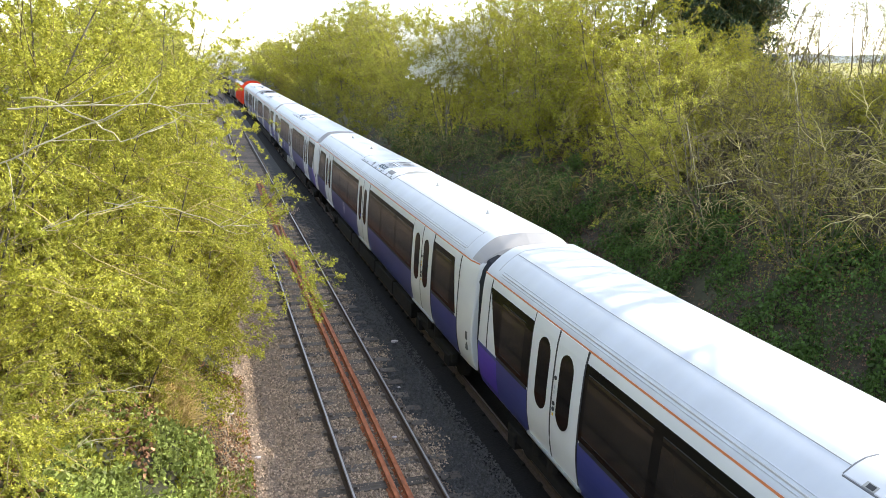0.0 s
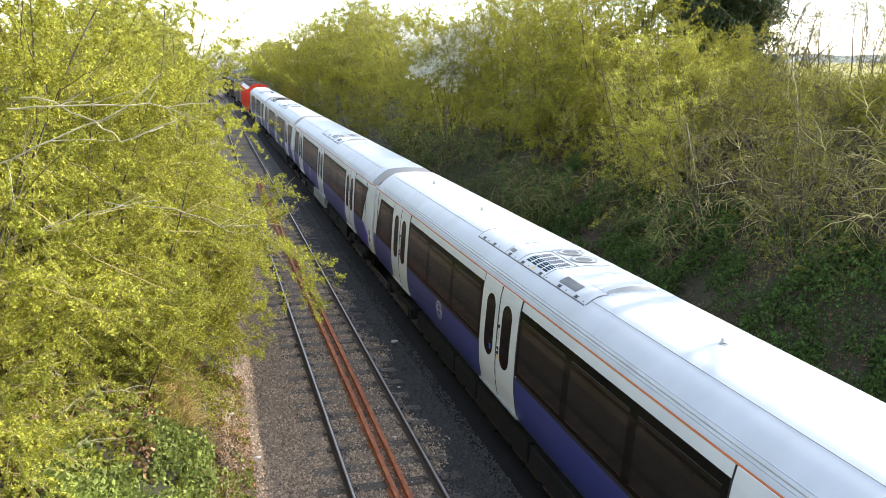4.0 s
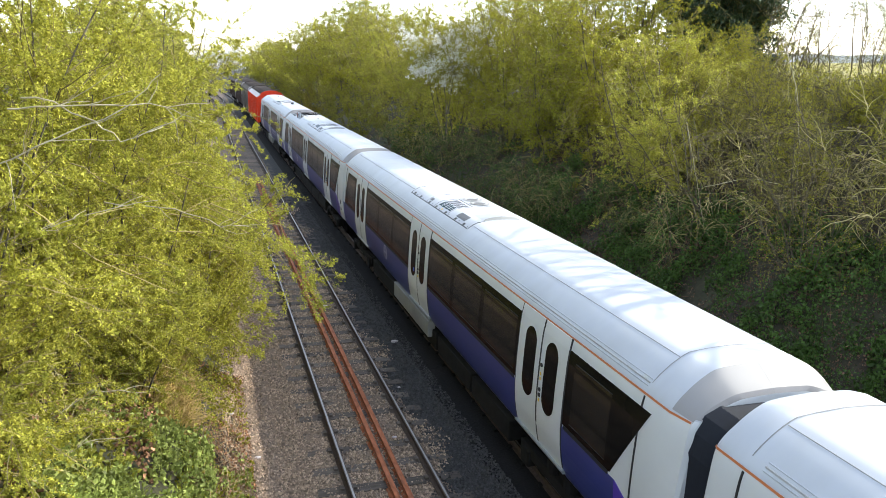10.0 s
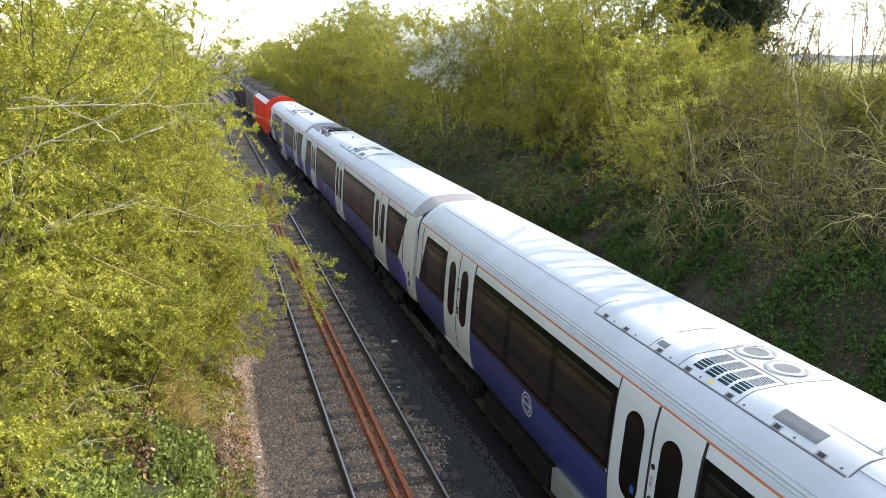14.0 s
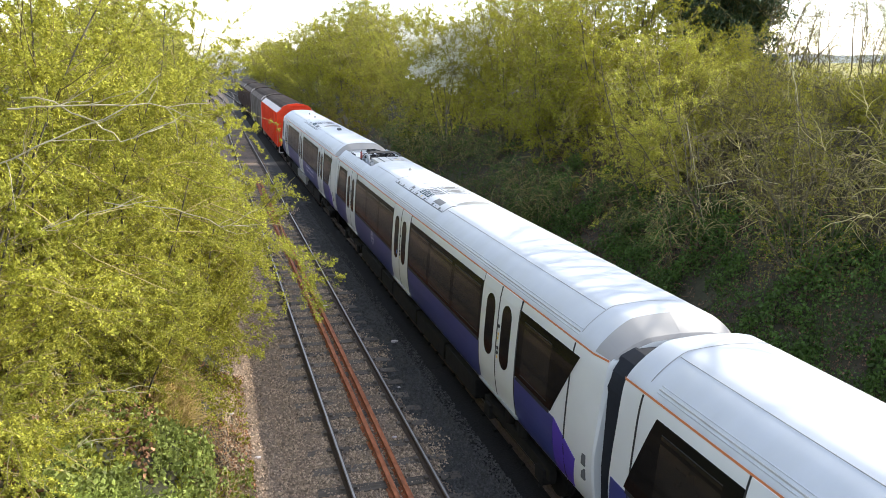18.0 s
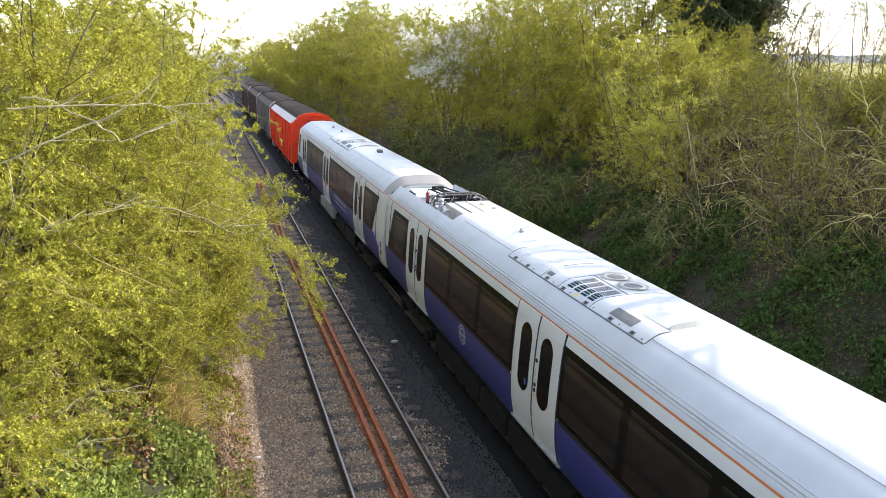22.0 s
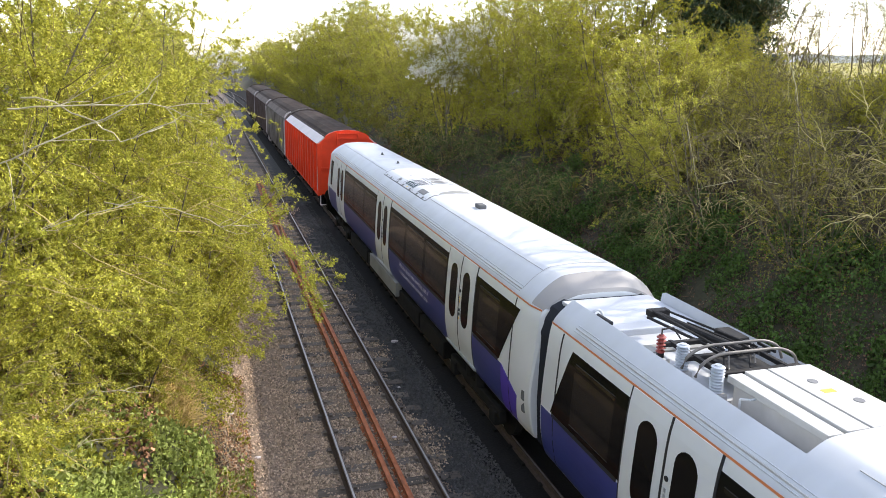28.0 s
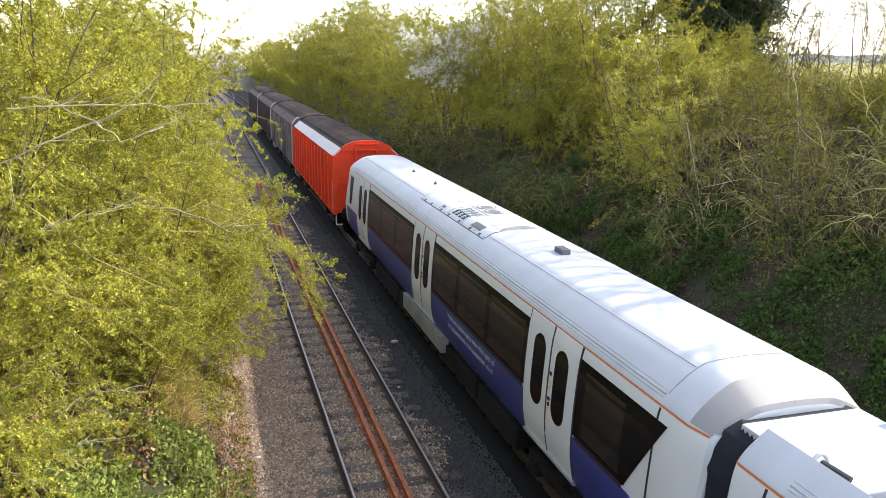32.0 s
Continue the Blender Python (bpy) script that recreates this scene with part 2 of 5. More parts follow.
def build_ground():
    xs = sorted(set([-900, -500, -300, -150, -80, -50, -30, -22, -16] + list(np.arange(-14, -5.2, 0.45)) + list(np.arange(-5.2, 2.0, 0.4))
                    + list(np.arange(2.0, 13, 0.45)) + [13.5, 14.5, 16, 20, 26, 35, 50, 80, 150, 300, 500, 900]))
    ys = list(np.arange(-30, 6, 6.0)) + list(np.arange(6, 45, 0.5)) + list(np.arange(45, 110, 2.0)) + list(np.arange(110, 300, 8.0)) + [320, 400, 550, 800, 1300, 2200]
    v = [(x, y, ground_z(x, y)) for y in ys for x in xs]
    k = len(xs)
    f = [(j * k + i, j * k + i + 1, (j + 1) * k + i + 1, (j + 1) * k + i) for j in range(len(ys) - 1) for i in range(k - 1)]
    ob = mk("ground", v, f, [M_BALLAST, M_SOIL, M_FIELD, M_OILSHADE, M_UNDERSHADE], smooth=True)
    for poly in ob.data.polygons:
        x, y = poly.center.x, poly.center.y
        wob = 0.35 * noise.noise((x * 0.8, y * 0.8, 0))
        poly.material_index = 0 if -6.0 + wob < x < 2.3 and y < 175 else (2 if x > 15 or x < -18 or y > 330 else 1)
        # bands darken towards the train, painting its shade onto the bed
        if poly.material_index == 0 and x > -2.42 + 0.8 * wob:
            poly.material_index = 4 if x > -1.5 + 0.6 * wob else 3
    tagged(ob, "cutting floor of dark ballast between earth banks and fields", "ground", kind="structure")


build_ground()


def build_hills():
    """A low hazy ridge beyond the fields."""
    v, f, n = [], [], 40
    for i in range(n + 1):
        a = radians(14 + 40 * i / n)
        top = 19 + 7 * i / n + 3.0 * noise.noise((i * 0.35, 0.0, 5.0)) + 1.0 * noise.noise((i * 1.7, 0.0, 9.0))
        for d, z in ((1080, 8.0), (1150, top), (1260, 8.0)):
            v.append((d * math.sin(a), d * math.cos(a), z))
    for i in range(n):
        p = 3 * i
        f += [(p, p + 3, p + 4, p + 1), (p + 1, p + 4, p + 5, p + 2)]
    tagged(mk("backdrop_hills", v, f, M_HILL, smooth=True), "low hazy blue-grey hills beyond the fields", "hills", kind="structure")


build_hills()

RAIL = [(-0.07, -0.158), (0.07, -0.158), (0.07, -0.148), (0.012, -0.128), (0.010, -0.045), (0.034, -0.036), (0.036, -0.006), (0.030, -0.001), (0.017, 0.0),
        (-0.017, 0.0), (-0.030, -0.001), (-0.036, -0.006), (-0.034, -0.036), (-0.010, -0.045), (-0.012, -0.128), (-0.07, -0.148)]


def bend(y):
    """Sideways shift of the line where it curves away in the distance."""
    return -max(0.0, y - 100.0) ** 2 / 2000.0


def rail(name, x, y0, y1, parent, bright=True, drop=0.0, curve=None):
    n = 2 if curve is None else 52
    k = len(RAIL)
    v, f = [], []
    for j in range(n):
        y = y0 + (y1 - y0) * j / (n - 1)
        dx = curve(y) if curve else 0.0
        v += [(x + dx + px, y, pz + drop) for px, pz in RAIL]
    for j in range(n - 1):
        f += [(j * k + i, j * k + (i + 1) % k, (j + 1) * k + (i + 1) % k, (j + 1) * k + i) for i in range(k)]
    f += [tuple(range(k - 1, -1, -1)), tuple(range((n - 1) * k, n * k))]
    ob = mk(name, v, f, [M_RAIL, M_RAILTOP] if bright else [M_RUST], parent)
    if bright:
        for poly in ob.data.polygons:
            poly.material_index = 1 if poly.center.z > -0.0004 + drop and abs(poly.normal.z) > 0.5 else 0
    return ob


def sleeper_mesh(name, parent, mat):
    bm = box((-1.28, -0.125, -0.30), (1.28, 0.125, -0.160))
    for sx in (-0.7525, 0.7525):
        add_box(bm, (sx - 0.17, -0.08, -0.17), (sx + 0.17, 0.08, -0.150))
        for dx in (-0.11, 0.11):
            add_box(bm, (sx + dx - 0.035, -0.055, -0.158), (sx + dx + 0.035, 0.055, -0.105))
    return part(name, bm, mat, parent)


def build_track(x, label, y1, mat, sunk=0.0):
    tr = empty("railway_track", (x, 0, 0))
    tagged(tr, label, "railway track", group="railway tracks", kind="structure")
    rail("rail", -0.7525, -28, y1, tr, curve=bend)
    rail("rail", 0.7525, -28, y1, tr, curve=bend)
    first = sleeper_mesh("sleeper", tr, mat)
    rng = random.Random(int(x * 10))
    first.matrix_basis = pose(0, 9.0 - 52 * 0.71, -sunk)
    y, count = 9.0 - 52 * 0.71, 1
    while y < y1 - 2:
        y += 0.71
        count += 1
        again(first, pose(bend(y) + rng.uniform(-0.03, 0.03), y + rng.uniform(-0.02, 0.02), rng.uniform(-0.008, 0.006) - sunk, 0, 0, rng.uniform(-0.8, 0.8)))
    return tr


build_track(TRACK_L, "worn single railway track with shiny steel rail heads", 172, M_SLEEPER)
# sleepers here take the same painted under-train shade as the bed
build_track(TRACK_R, "railway track under the train on dark ballast", 172, M_UNDERSHADE, 0.012)
for dx, lab in ((-0.115, "rusty spare rail lying between the running rails"), (0.10, "rusty spare rail lying loose in the track")):
    r = rail("spare_rail", 0, 8.0, 46.0, None, bright=False, drop=-0.02, curve=lambda y: 0.05 * math.sin(y * 0.13) + 0.0016 * (y - 10))
    r.location = (TRACK_L + dx, 0, 0)
    r.scale = (1.25, 1, 1)
    tagged(r, lab, "rail", group="spare rails")


def scatter_stones():
    """Loose ballast stones on the track bed nearest the bridge."""
    rng = np.random.default_rng(5)
    n = 72000
    y = 9.5 + 34 * rng.random(n) ** 1.7
    x = rng.uniform(-6.2, -1.35, n)
    keep = (np.abs(np.abs(x - TRACK_L) - 0.7525) > 0.09)
    # fewer stones where a sleeper lies
    on_sleeper = (np.abs(((y - 9.0) / 0.71 + 0.5) % 1.0 - 0.5) < 0.17) & (np.abs(x - TRACK_L) < 1.28)
    keep &= ~(on_sleeper & (rng.random(n) < 0.72))
    x, y = x[keep], y[keep]
    n = len(x)
    base = np.array([(1, 0, -0.2), (0, 1, -0.2), (-1, 0, -0.2), (0, -1, -0.2), (0, 0, 0.9)], float)
    tri = np.array([(0, 1, 4), (1, 2, 4), (2, 3, 4), (3, 0, 4)])
    size = rng.uniform(0.015, 0.036, (n, 1, 1))
    v = base[None] * rng.uniform(0.6, 1.3, (n, 5, 3)) + rng.uniform(-0.3, 0.3, (n, 5, 3))
    v *= size
    a = rng.uniform(0, 6.28, n)
    ca, sa = np.cos(a)[:, None], np.sin(a)[:, None]
    vx, vy = v[..., 0] * ca - v[..., 1] * sa, v[..., 0] * sa + v[..., 1] * ca
    zz = np.array([ground_z(p, q) for p, q in zip(x, y)])
    out = np.stack([vx + x[:, None], vy + y[:, None], v[..., 2] + zz[:, None] + 0.004], -1).reshape(-1, 3)
    faces = (tri[None] + (np.arange(n) * 5)[:, None, None]).reshape(-1, 3)
    ob = mk("ballast_stones", out, faces, [M_STONE, M_OILSHADESTONE])
    # stones nearer the train get the tone darkened for oil and shade
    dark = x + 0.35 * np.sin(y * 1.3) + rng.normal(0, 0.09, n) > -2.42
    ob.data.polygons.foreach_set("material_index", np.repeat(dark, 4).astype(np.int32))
    tagged(ob, "loose brown and grey ballast stones on the track bed", "ballast", kind="stuff")


scatter_stones()


# ---- plants ----
def unit(a):
    return a / np.maximum(np.linalg.norm(a, axis=-1, keepdims=True), 1e-9)


def grow(rng, start, way, length, steps, wobble, lift):
    """Wandering lines: (n, steps + 1, 3). lift bends them up (or down, if negative) as they go."""
    pts, d = [start], unit(way)
    for _ in range(steps):
        d = unit(d + rng.normal(0, wobble, d.shape) + np.array([0, 0, 1.0]) * np.reshape(lift, (-1, 1)))
        pts.append(pts[-1] + d * (length / steps)[:, None])
    return np.stack(pts, 1)


def tubes(lines, r0, r1, sides):
    """Tapered tubes along lines."""
    n, k, _ = lines.shape
    t = unit(np.gradient(lines, axis=1))
    ref = np.where(np.abs(t[..., 2:3]) > 0.9, np.array([1.0, 0, 0]), np.array([0, 0, 1.0]))
    u = unit(np.cross(t, ref))
    w = np.cross(t, u)
    r = np.reshape(r0, (-1, 1)) + (np.reshape(r1, (-1, 1)) - np.reshape(r0, (-1, 1))) * np.linspace(0, 1, k)[None]
    ring = []
    for i in range(sides):
        a = 2 * math.pi * i / sides
        ring.append(lines + (u * math.cos(a) + w * math.sin(a)) * r[..., None])
    v = np.stack(ring, 2).reshape(-1, 3)
    idx = np.arange(n * k * sides).reshape(n, k, sides)
    nx = np.roll(idx, -1, 2)
    f = np.stack([idx[:, :-1], nx[:, :-1], nx[:, 1:], idx[:, 1:]], -1).reshape(-1, 4)
    return v, f


def leaves(rng, at, size, flat=0.5, up=0.35, corners=4):
    """Small folded leaves, one face each, at the points given."""
    n = len(at)
    d = unit(rng.normal(0, 1, (n, 3)) + np.array([0, 0, up]))
    s = unit(np.cross(d, rng.normal(0, 1, (n, 3))))
    nrm = np.cross(d, s)
    l = size * rng.uniform(0.6, 1.35, (n, 1))
    mid = at + d * l * 0.5 + nrm * l * 0.12
    if corners == 3:
        v = np.stack([at + s * l * flat * 0.5, at + d * l, at - s * l * flat * 0.5], 1).reshape(-1, 3)
    else:
        v = np.stack([at, mid + s * l * flat * 0.5, at + d * l, mid - s * l * flat * 0.5], 1).reshape(-1, 3)
    return v, np.arange(n * corners).reshape(-1, corners)


def along(rng, lines, count, lo=0.15, hi=1.0):
    """count random points and directions on each line."""
    n, k, _ = lines.shape
    u = rng.uniform(lo, hi, (n, count)) * (k - 1.001)
    i = u.astype(int)
    fr = (u - i)[..., None]
    row = np.arange(n)[:, None]
    a, b = lines[row, i], lines[row, np.minimum(i + 1, k - 1)]
    return (a + (b - a) * fr).reshape(-1, 3), unit(b - a).reshape(-1, 3)


def shrub(name, seed, height, spread, stems, branches, twigs, clumps, per, leaf, leaf_mat, lean=(0, 0), twig_r=0.006, bare_low=0.3,
          branch_len=0.30, twig_len=0.13, droop=-0.06, stem_r=0.05, blossom=None, clump_r=1.3, flat=0.6, rise=0.15, twig_mat=None, corners=3):
    """A many-stemmed shrub or small tree: stems, fine branchwork and a crown of separate leaves."""
    rng = np.random.default_rng(seed)
    ob = empty(name)
    a = rng.uniform(0, 2 * math.pi, stems)
    start = np.stack([np.cos(a) * 0.25 * spread * rng.random(stems), np.sin(a) * 0.25 * spread * rng.random(stems), np.full(stems, -0.25)], 1)
    out = spread / height * rng.uniform(0.2, 1.15, stems)
    way = np.stack([np.cos(a) * out + lean[0], np.sin(a) * out + lean[1], np.ones(stems)], 1)
    st = grow(rng, start, way, height * rng.uniform(0.68, 1.06, stems), 8, 0.10, 0.02)
    rad = rng.uniform(0.6, 1.3, stems) * stem_r
    for i in range(stems):
        v1, f1 = tubes(st[i:i + 1], rad[i:i + 1], 0.008, 6)
        mk("stem", v1, f1, M_BARK, ob, smooth=True)
    p, d = along(rng, st, branches, bare_low, 1.0)
    n = len(p)
    bd = unit(d * 0.6 + rng.normal(0, 0.75, (n, 3)) + np.array([lean[0], lean[1], rise]))
    br = grow(rng, p, bd, height * branch_len * rng.uniform(0.4, 1.2, n), 6, 0.16, droop)
    p, d = along(rng, br, twigs, 0.15, 1.0)
    n2 = len(p)
    tw = grow(rng, p, unit(d * 0.7 + rng.normal(0, 0.6, (n2, 3))), height * twig_len * rng.uniform(0.4, 1.3, n2), 2, 0.18, droop * 0.5)
    v2, f2 = tubes(br, twig_r * 2.0, twig_r * 0.9, 3)
    v3, f3 = tubes(tw, twig_r, twig_r * 0.5, 3)
    tagged(mk("branchwork", np.concatenate([v2, v3]), np.concatenate([f2, f3 + len(v2)]), twig_mat or M_TWIG, ob), kind="stuff")
    if clumps:
        c, _ = along(rng, tw, clumps, 0.1, 1.0)
        at = np.repeat(c, per, 0)
        at = at + rng.normal(0, leaf * clump_r * 0.5, at.shape)
        v, f = leaves(rng, at, leaf, flat, 0.35, corners)
        tagged(mk("crown", v, f, leaf_mat, ob), kind="stuff")
    if blossom:
        c, _ = along(rng, tw, blossom, 0.1, 1.0)
        at = np.repeat(c, 4, 0) + rng.normal(0, 0.05, (len(c) * 4, 3))
        v, f = leaves(rng, at, 0.07, 0.9)
        tagged(mk("blossom", v, f, M_BLOSSOM, ob, "white spring blossom"), kind="stuff")
    return ob


def plant(src, x, y, turn, scale=1.0, sink=0.0):
    o = copy_thing(src, pose(x, y, ground_z(x, y) - sink, 0, 0, turn))
    o.scale = (scale, scale, scale)
    return o


def settle(src, x, y, turn, scale=1.0):
    src.matrix_basis = pose(x, y, ground_z(x, y), 0, 0, turn)
    src.scale = (scale,) * 3


HAW = "hawthorn shrub with young yellow-green leaves"
# near side of the cutting: fine-leaved hawthorns that hang towards the track
near = [shrub("hawthorn", 11 + i, 7.0, 1.5, 8, 25, 8, 8, 14, 0.034, M_LEAF, flat=0.7, bare_low=0.05, branch_len=0.23, twig_len=0.095, stem_r=0.020, clump_r=1.1, twig_r=0.0042) for i in range(3)]
for n_ in near:
    tagged(n_, HAW + " beside the track", "shrub", group="hawthorns beside the track")
settle(near[0], -8.5, 11.5, 0)
settle(near[1], -7.9, 14.8, 20, 1.02)
settle(near[2], -9.0, 8.6, -25, 1.0)
rng_p = random.Random(4)
for k, (x, y, t, s) in enumerate([(-8.1, 18.2, 130, 0.95), (-7.8, 21.8, -20, 0.98), (-8.9, 25.3, 215, 0.95), (-10.6, 11.0, 40, 1.12),
                                  (-10.5, 6.9, 100, 1.05)]):
    plant(near[k % 3], x, y, t, s)
low = shrub("hawthorn", 17, 3.4, 1.5, 7, 16, 8, 8, 10, 0.038, M_LEAF, flat=0.66, clump_r=1.4, bare_low=0.1, branch_len=0.34, twig_len=0.16, stem_r=0.02, lean=(0.1, 0), droop=-0.04)
tagged(low, "low " + HAW + " hanging over the ballast", "shrub", group="hawthorns beside the track")
settle(low, -6.9, 16.8, 0, 1.25)
for x, y, t, s in ((-6.75, 20.2, 10, 1.35), (-6.85, 23.6, 25, 1.3), (-6.9, 18.4, 250, 1.1), (-7.7, 26.6, 95, 1.2), (-8.3, 29.6, 170, 1.1), (-9.2, 10.6, 60, 0.7), (-7.9, 28.0, 5, 1.0), (-7.6, 13.4, 200, 0.8)):
    plant(low, x, y, t, s)
# further along, and the far side
mid = [shrub("hawthorn", 31 + i, 6.6, 2.3, 9, 15, 8, 6, 7, 0.062, M_LEAF if i == 0 else M_LEAF2, twig_r=0.0075, stem_r=0.035, bare_low=0.10, droop=-0.10, branch_len=0.27) for i in range(3)]
for n_ in mid:
    tagged(n_, HAW + " on the bank", "shrub", group="hawthorns on the bank")
settle(mid[0], 7.0, 20.6, 0, 0.82)
settle(mid[1], 7.2, 29.5, 0, 0.98)
plant(mid[0], -9.9, 30.0, 35, 0.98)
plant(mid[0], -9.9, 35.5, 160, 0.98)
settle(mid[2], 7.9, 25.6, 0, 1.06)
for k, (x, y, t, s) in enumerate([(9.6, 32.5, 50, 1.0), (7.3, 33.8, 120, 0.98), (7.6, 38.2, 70, 1.02), (7.2, 42.5, 200, 1.0), (7.8, 51.5, 20, 1.08), (7.3, 47.0, 260, 1.0),
                                  (8.4, 56.5, 300, 1.1), (7.6, 61.0, 140, 1.1), (11.0, 28.5, 30, 1.0), (11.6, 36.5, 80, 1.05), (11.8, 44.0, 190, 1.1), (8.2, 23.4, 160, 0.74)]):
    plant(mid[k % 3], x, y, t, s)
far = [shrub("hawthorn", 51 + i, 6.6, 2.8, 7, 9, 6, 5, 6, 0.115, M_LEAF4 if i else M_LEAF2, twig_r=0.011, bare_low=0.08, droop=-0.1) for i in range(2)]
for n_ in far:
    tagged(n_, HAW + " far along the cutting", "shrub", group="hawthorns far along the cutting")
settle(far[0], 7.6, 66.5, 0, 1.15)
settle(far[1], 8.2, 72.0, 0, 1.2)
k = 0
for y in range(77, 185, 7):
    for x in ((7.3, 11.0) if y < 120 else (6.0,)):
        plant(far[k % 2], x + rng_p.uniform(-0.8, 0.8), y + rng_p.uniform(-2, 2), rng_p.uniform(0, 360), rng_p.uniform(1.05, 1.3))
        k += 1
for y in range(41, 130, 7):
    plant(far[k % 2], -10.4 + rng_p.uniform(-0.3, 0.3), y, rng_p.uniform(0, 360), rng_p.uniform(0.9, 1.05))
    k += 1
for y in range(44, 124, 6):
    plant(far[k % 2], 5.6 + rng_p.uniform(-0.3, 0.5), y, rng_p.uniform(0, 360), rng_p.uniform(0.36, 0.5))
    k += 1
for y in range(56, 126, 5):
    plant(far[k % 2], 4.5 + rng_p.uniform(-0.3, 0.3), y, rng_p.uniform(0, 360), rng_p.uniform(0.24, 0.34))
    k += 1
for x in range(-20, 24, 5):
    plant(far[k % 2], x, 215 + rng_p.uniform(-12, 12), rng_p.uniform(0, 360), rng_p.uniform(0.6, 0.9))
    k += 1

# bare, tangled growth on the near part of the far bank
bare = [shrub("bare_shrub", 71 + i, 4.6, 3.0, 12, 9, 3, 7, 3, 0.045, M_LEAF2, twig_r=0.0075, stem_r=0.024, branch_len=0.46, twig_len=0.22, droop=-0.12, bare_low=0.1, twig_mat=M_BROWNTWIG) for i in range(2)]
for n_ in bare:
    tagged(n_, "tangled bare brown shrub with a few opening leaves", "shrub", group="bare shrubs on the bank")
settle(bare[0], 7.6, 15.0, 0, 0.72)
settle(bare[1], 7.6, 12.2, 40, 0.55)
for k, (x, y, t, s) in enumerate([(9.6, 17.8, 90, 0.5), (7.0, 9.6, 150, 0.55), (9.4, 13.8, 200, 0.32), (8.8, 10.4, 20, 0.34), (6.9, 17.6, 300, 0.8), (11.4, 18.4, 60, 0.36), (9.0, 19.6, 30, 0.62),
                                  (11.0, 15.4, 260, 0.26), (8.6, 15.9, 330, 0.5), (6.4, 13.4, 110, 0.6), (10.6, 20.6, 210, 0.5), (12.4, 20.2, 10, 0.34)]):
    plant(bare[k % 2], x, y, t, s)
crest = shrub("bare_shrub", 77, 1.5, 1.8, 9, 8, 6, 3, 4, 0.045, M_LEAF2, twig_r=0.005, twig_mat=M_BROWNTWIG, stem_r=0.012, branch_len=0.5, twig_len=0.28, droop=-0.1, bare_low=0.1)
tagged(crest, "low bare brown shrub along the top of the bank", "shrub", group="bare shrubs on the bank")
settle(crest, 11.8, 16.6, 0)
for k in range(42):
    plant(crest, rng_p.uniform(9.0, 13.2), 11.0 + k * 0.34, rng_p.uniform(0, 360), rng_p.uniform(0.7, 1.2))
thicket = shrub("bramble", 81, 1.9, 2.0, 12, 5, 5, 3, 3, 0.06, M_IVY, twig_r=0.006, stem_r=0.01, branch_len=0.5, twig_len=0.25, droop=-0.2, bare_low=0.2)
tagged(thicket, "low bare bramble thicket on the bank", "shrub", group="brambles on the bank")
settle(thicket, 5.6, 24.5, 0)
for k in range(14):
    y = 17.5 + k * 2.3
    plant(thicket, 5.4 + rng_p.uniform(-0.7, 1.3), y, rng_p.uniform(0, 360), rng_p.uniform(0.7, 1.3))

black = shrub("blackthorn", 91, 6.3, 2.0, 7, 14, 9, 1, 2, 0.06, M_LEAF2, twig_r=0.009, blossom=9, bare_low=0.74, branch_len=0.17)
tagged(black, "blackthorn shrub covered in white spring blossom", "shrub", group="blossoming shrubs")
settle(black, 6.2, 39.5, 0, 1.12)
for x, y, s in ((0.5, 190.0, 1.35), (-4.5, 196.0, 1.2)):
    plant(black, x, y, 70, s)
ivy_tree = shrub("ivy_clad_tree", 96, 7.5, 2.6, 11, 22, 8, 6, 5, 0.14, M_LEAF3, stem_r=0.09, twig_r=0.012, branch_len=0.24, bare_low=0.12)
tagged(ivy_tree, "dark ivy-clad tree standing above the cutting", "tree")
settle(ivy_tree, 16.7, 31.0, 0, 1.1)
plant(ivy_tree, 14.9, 30.2, 140, 1.0)
for x, y, s in ((13.4, 26.6, 0.40), (11.4, 23.0, 0.42)):
    plant(mid[1], x, y, 60 * x, s)
for i, (x, y, h) in enumerate(((15.4, 25.4, 4.6), (16.3, 26.6, 5.2), (17.7, 26.0, 4.4), (14.4, 24.6, 3.4), (16.9, 22.4, 3.6), (20.3, 25.0, 6.4), (22.6, 29.0, 6.2), (18.6, 21.8, 5.8), (11.5, 10.0, 11.0), (13.6, 12.6, 12.5), (12.6, 11.4, 11.5), (18.6, 17.2, 17.5))):
    tall = h > 7                                  # these stand outside the view; their shadows cross the train
    t = shrub("bare_tree", 101 + i, h, 1.2 if h < 5.5 else 2.0, 5 if tall else 4 if h < 5.5 else 6, 8 if tall else 14, 2 if tall else 8, 1, 1, 0.05, M_LEAF2, stem_r=0.09 if tall else 0.03, twig_r=0.028 if tall else 0.0055, branch_len=0.22, bare_low=0.3, twig_mat=M_BROWNTWIG)
    tagged(t, "slender bare tree above the cutting", "tree", group="bare trees above the bank")
    settle(t, x, y, 0)


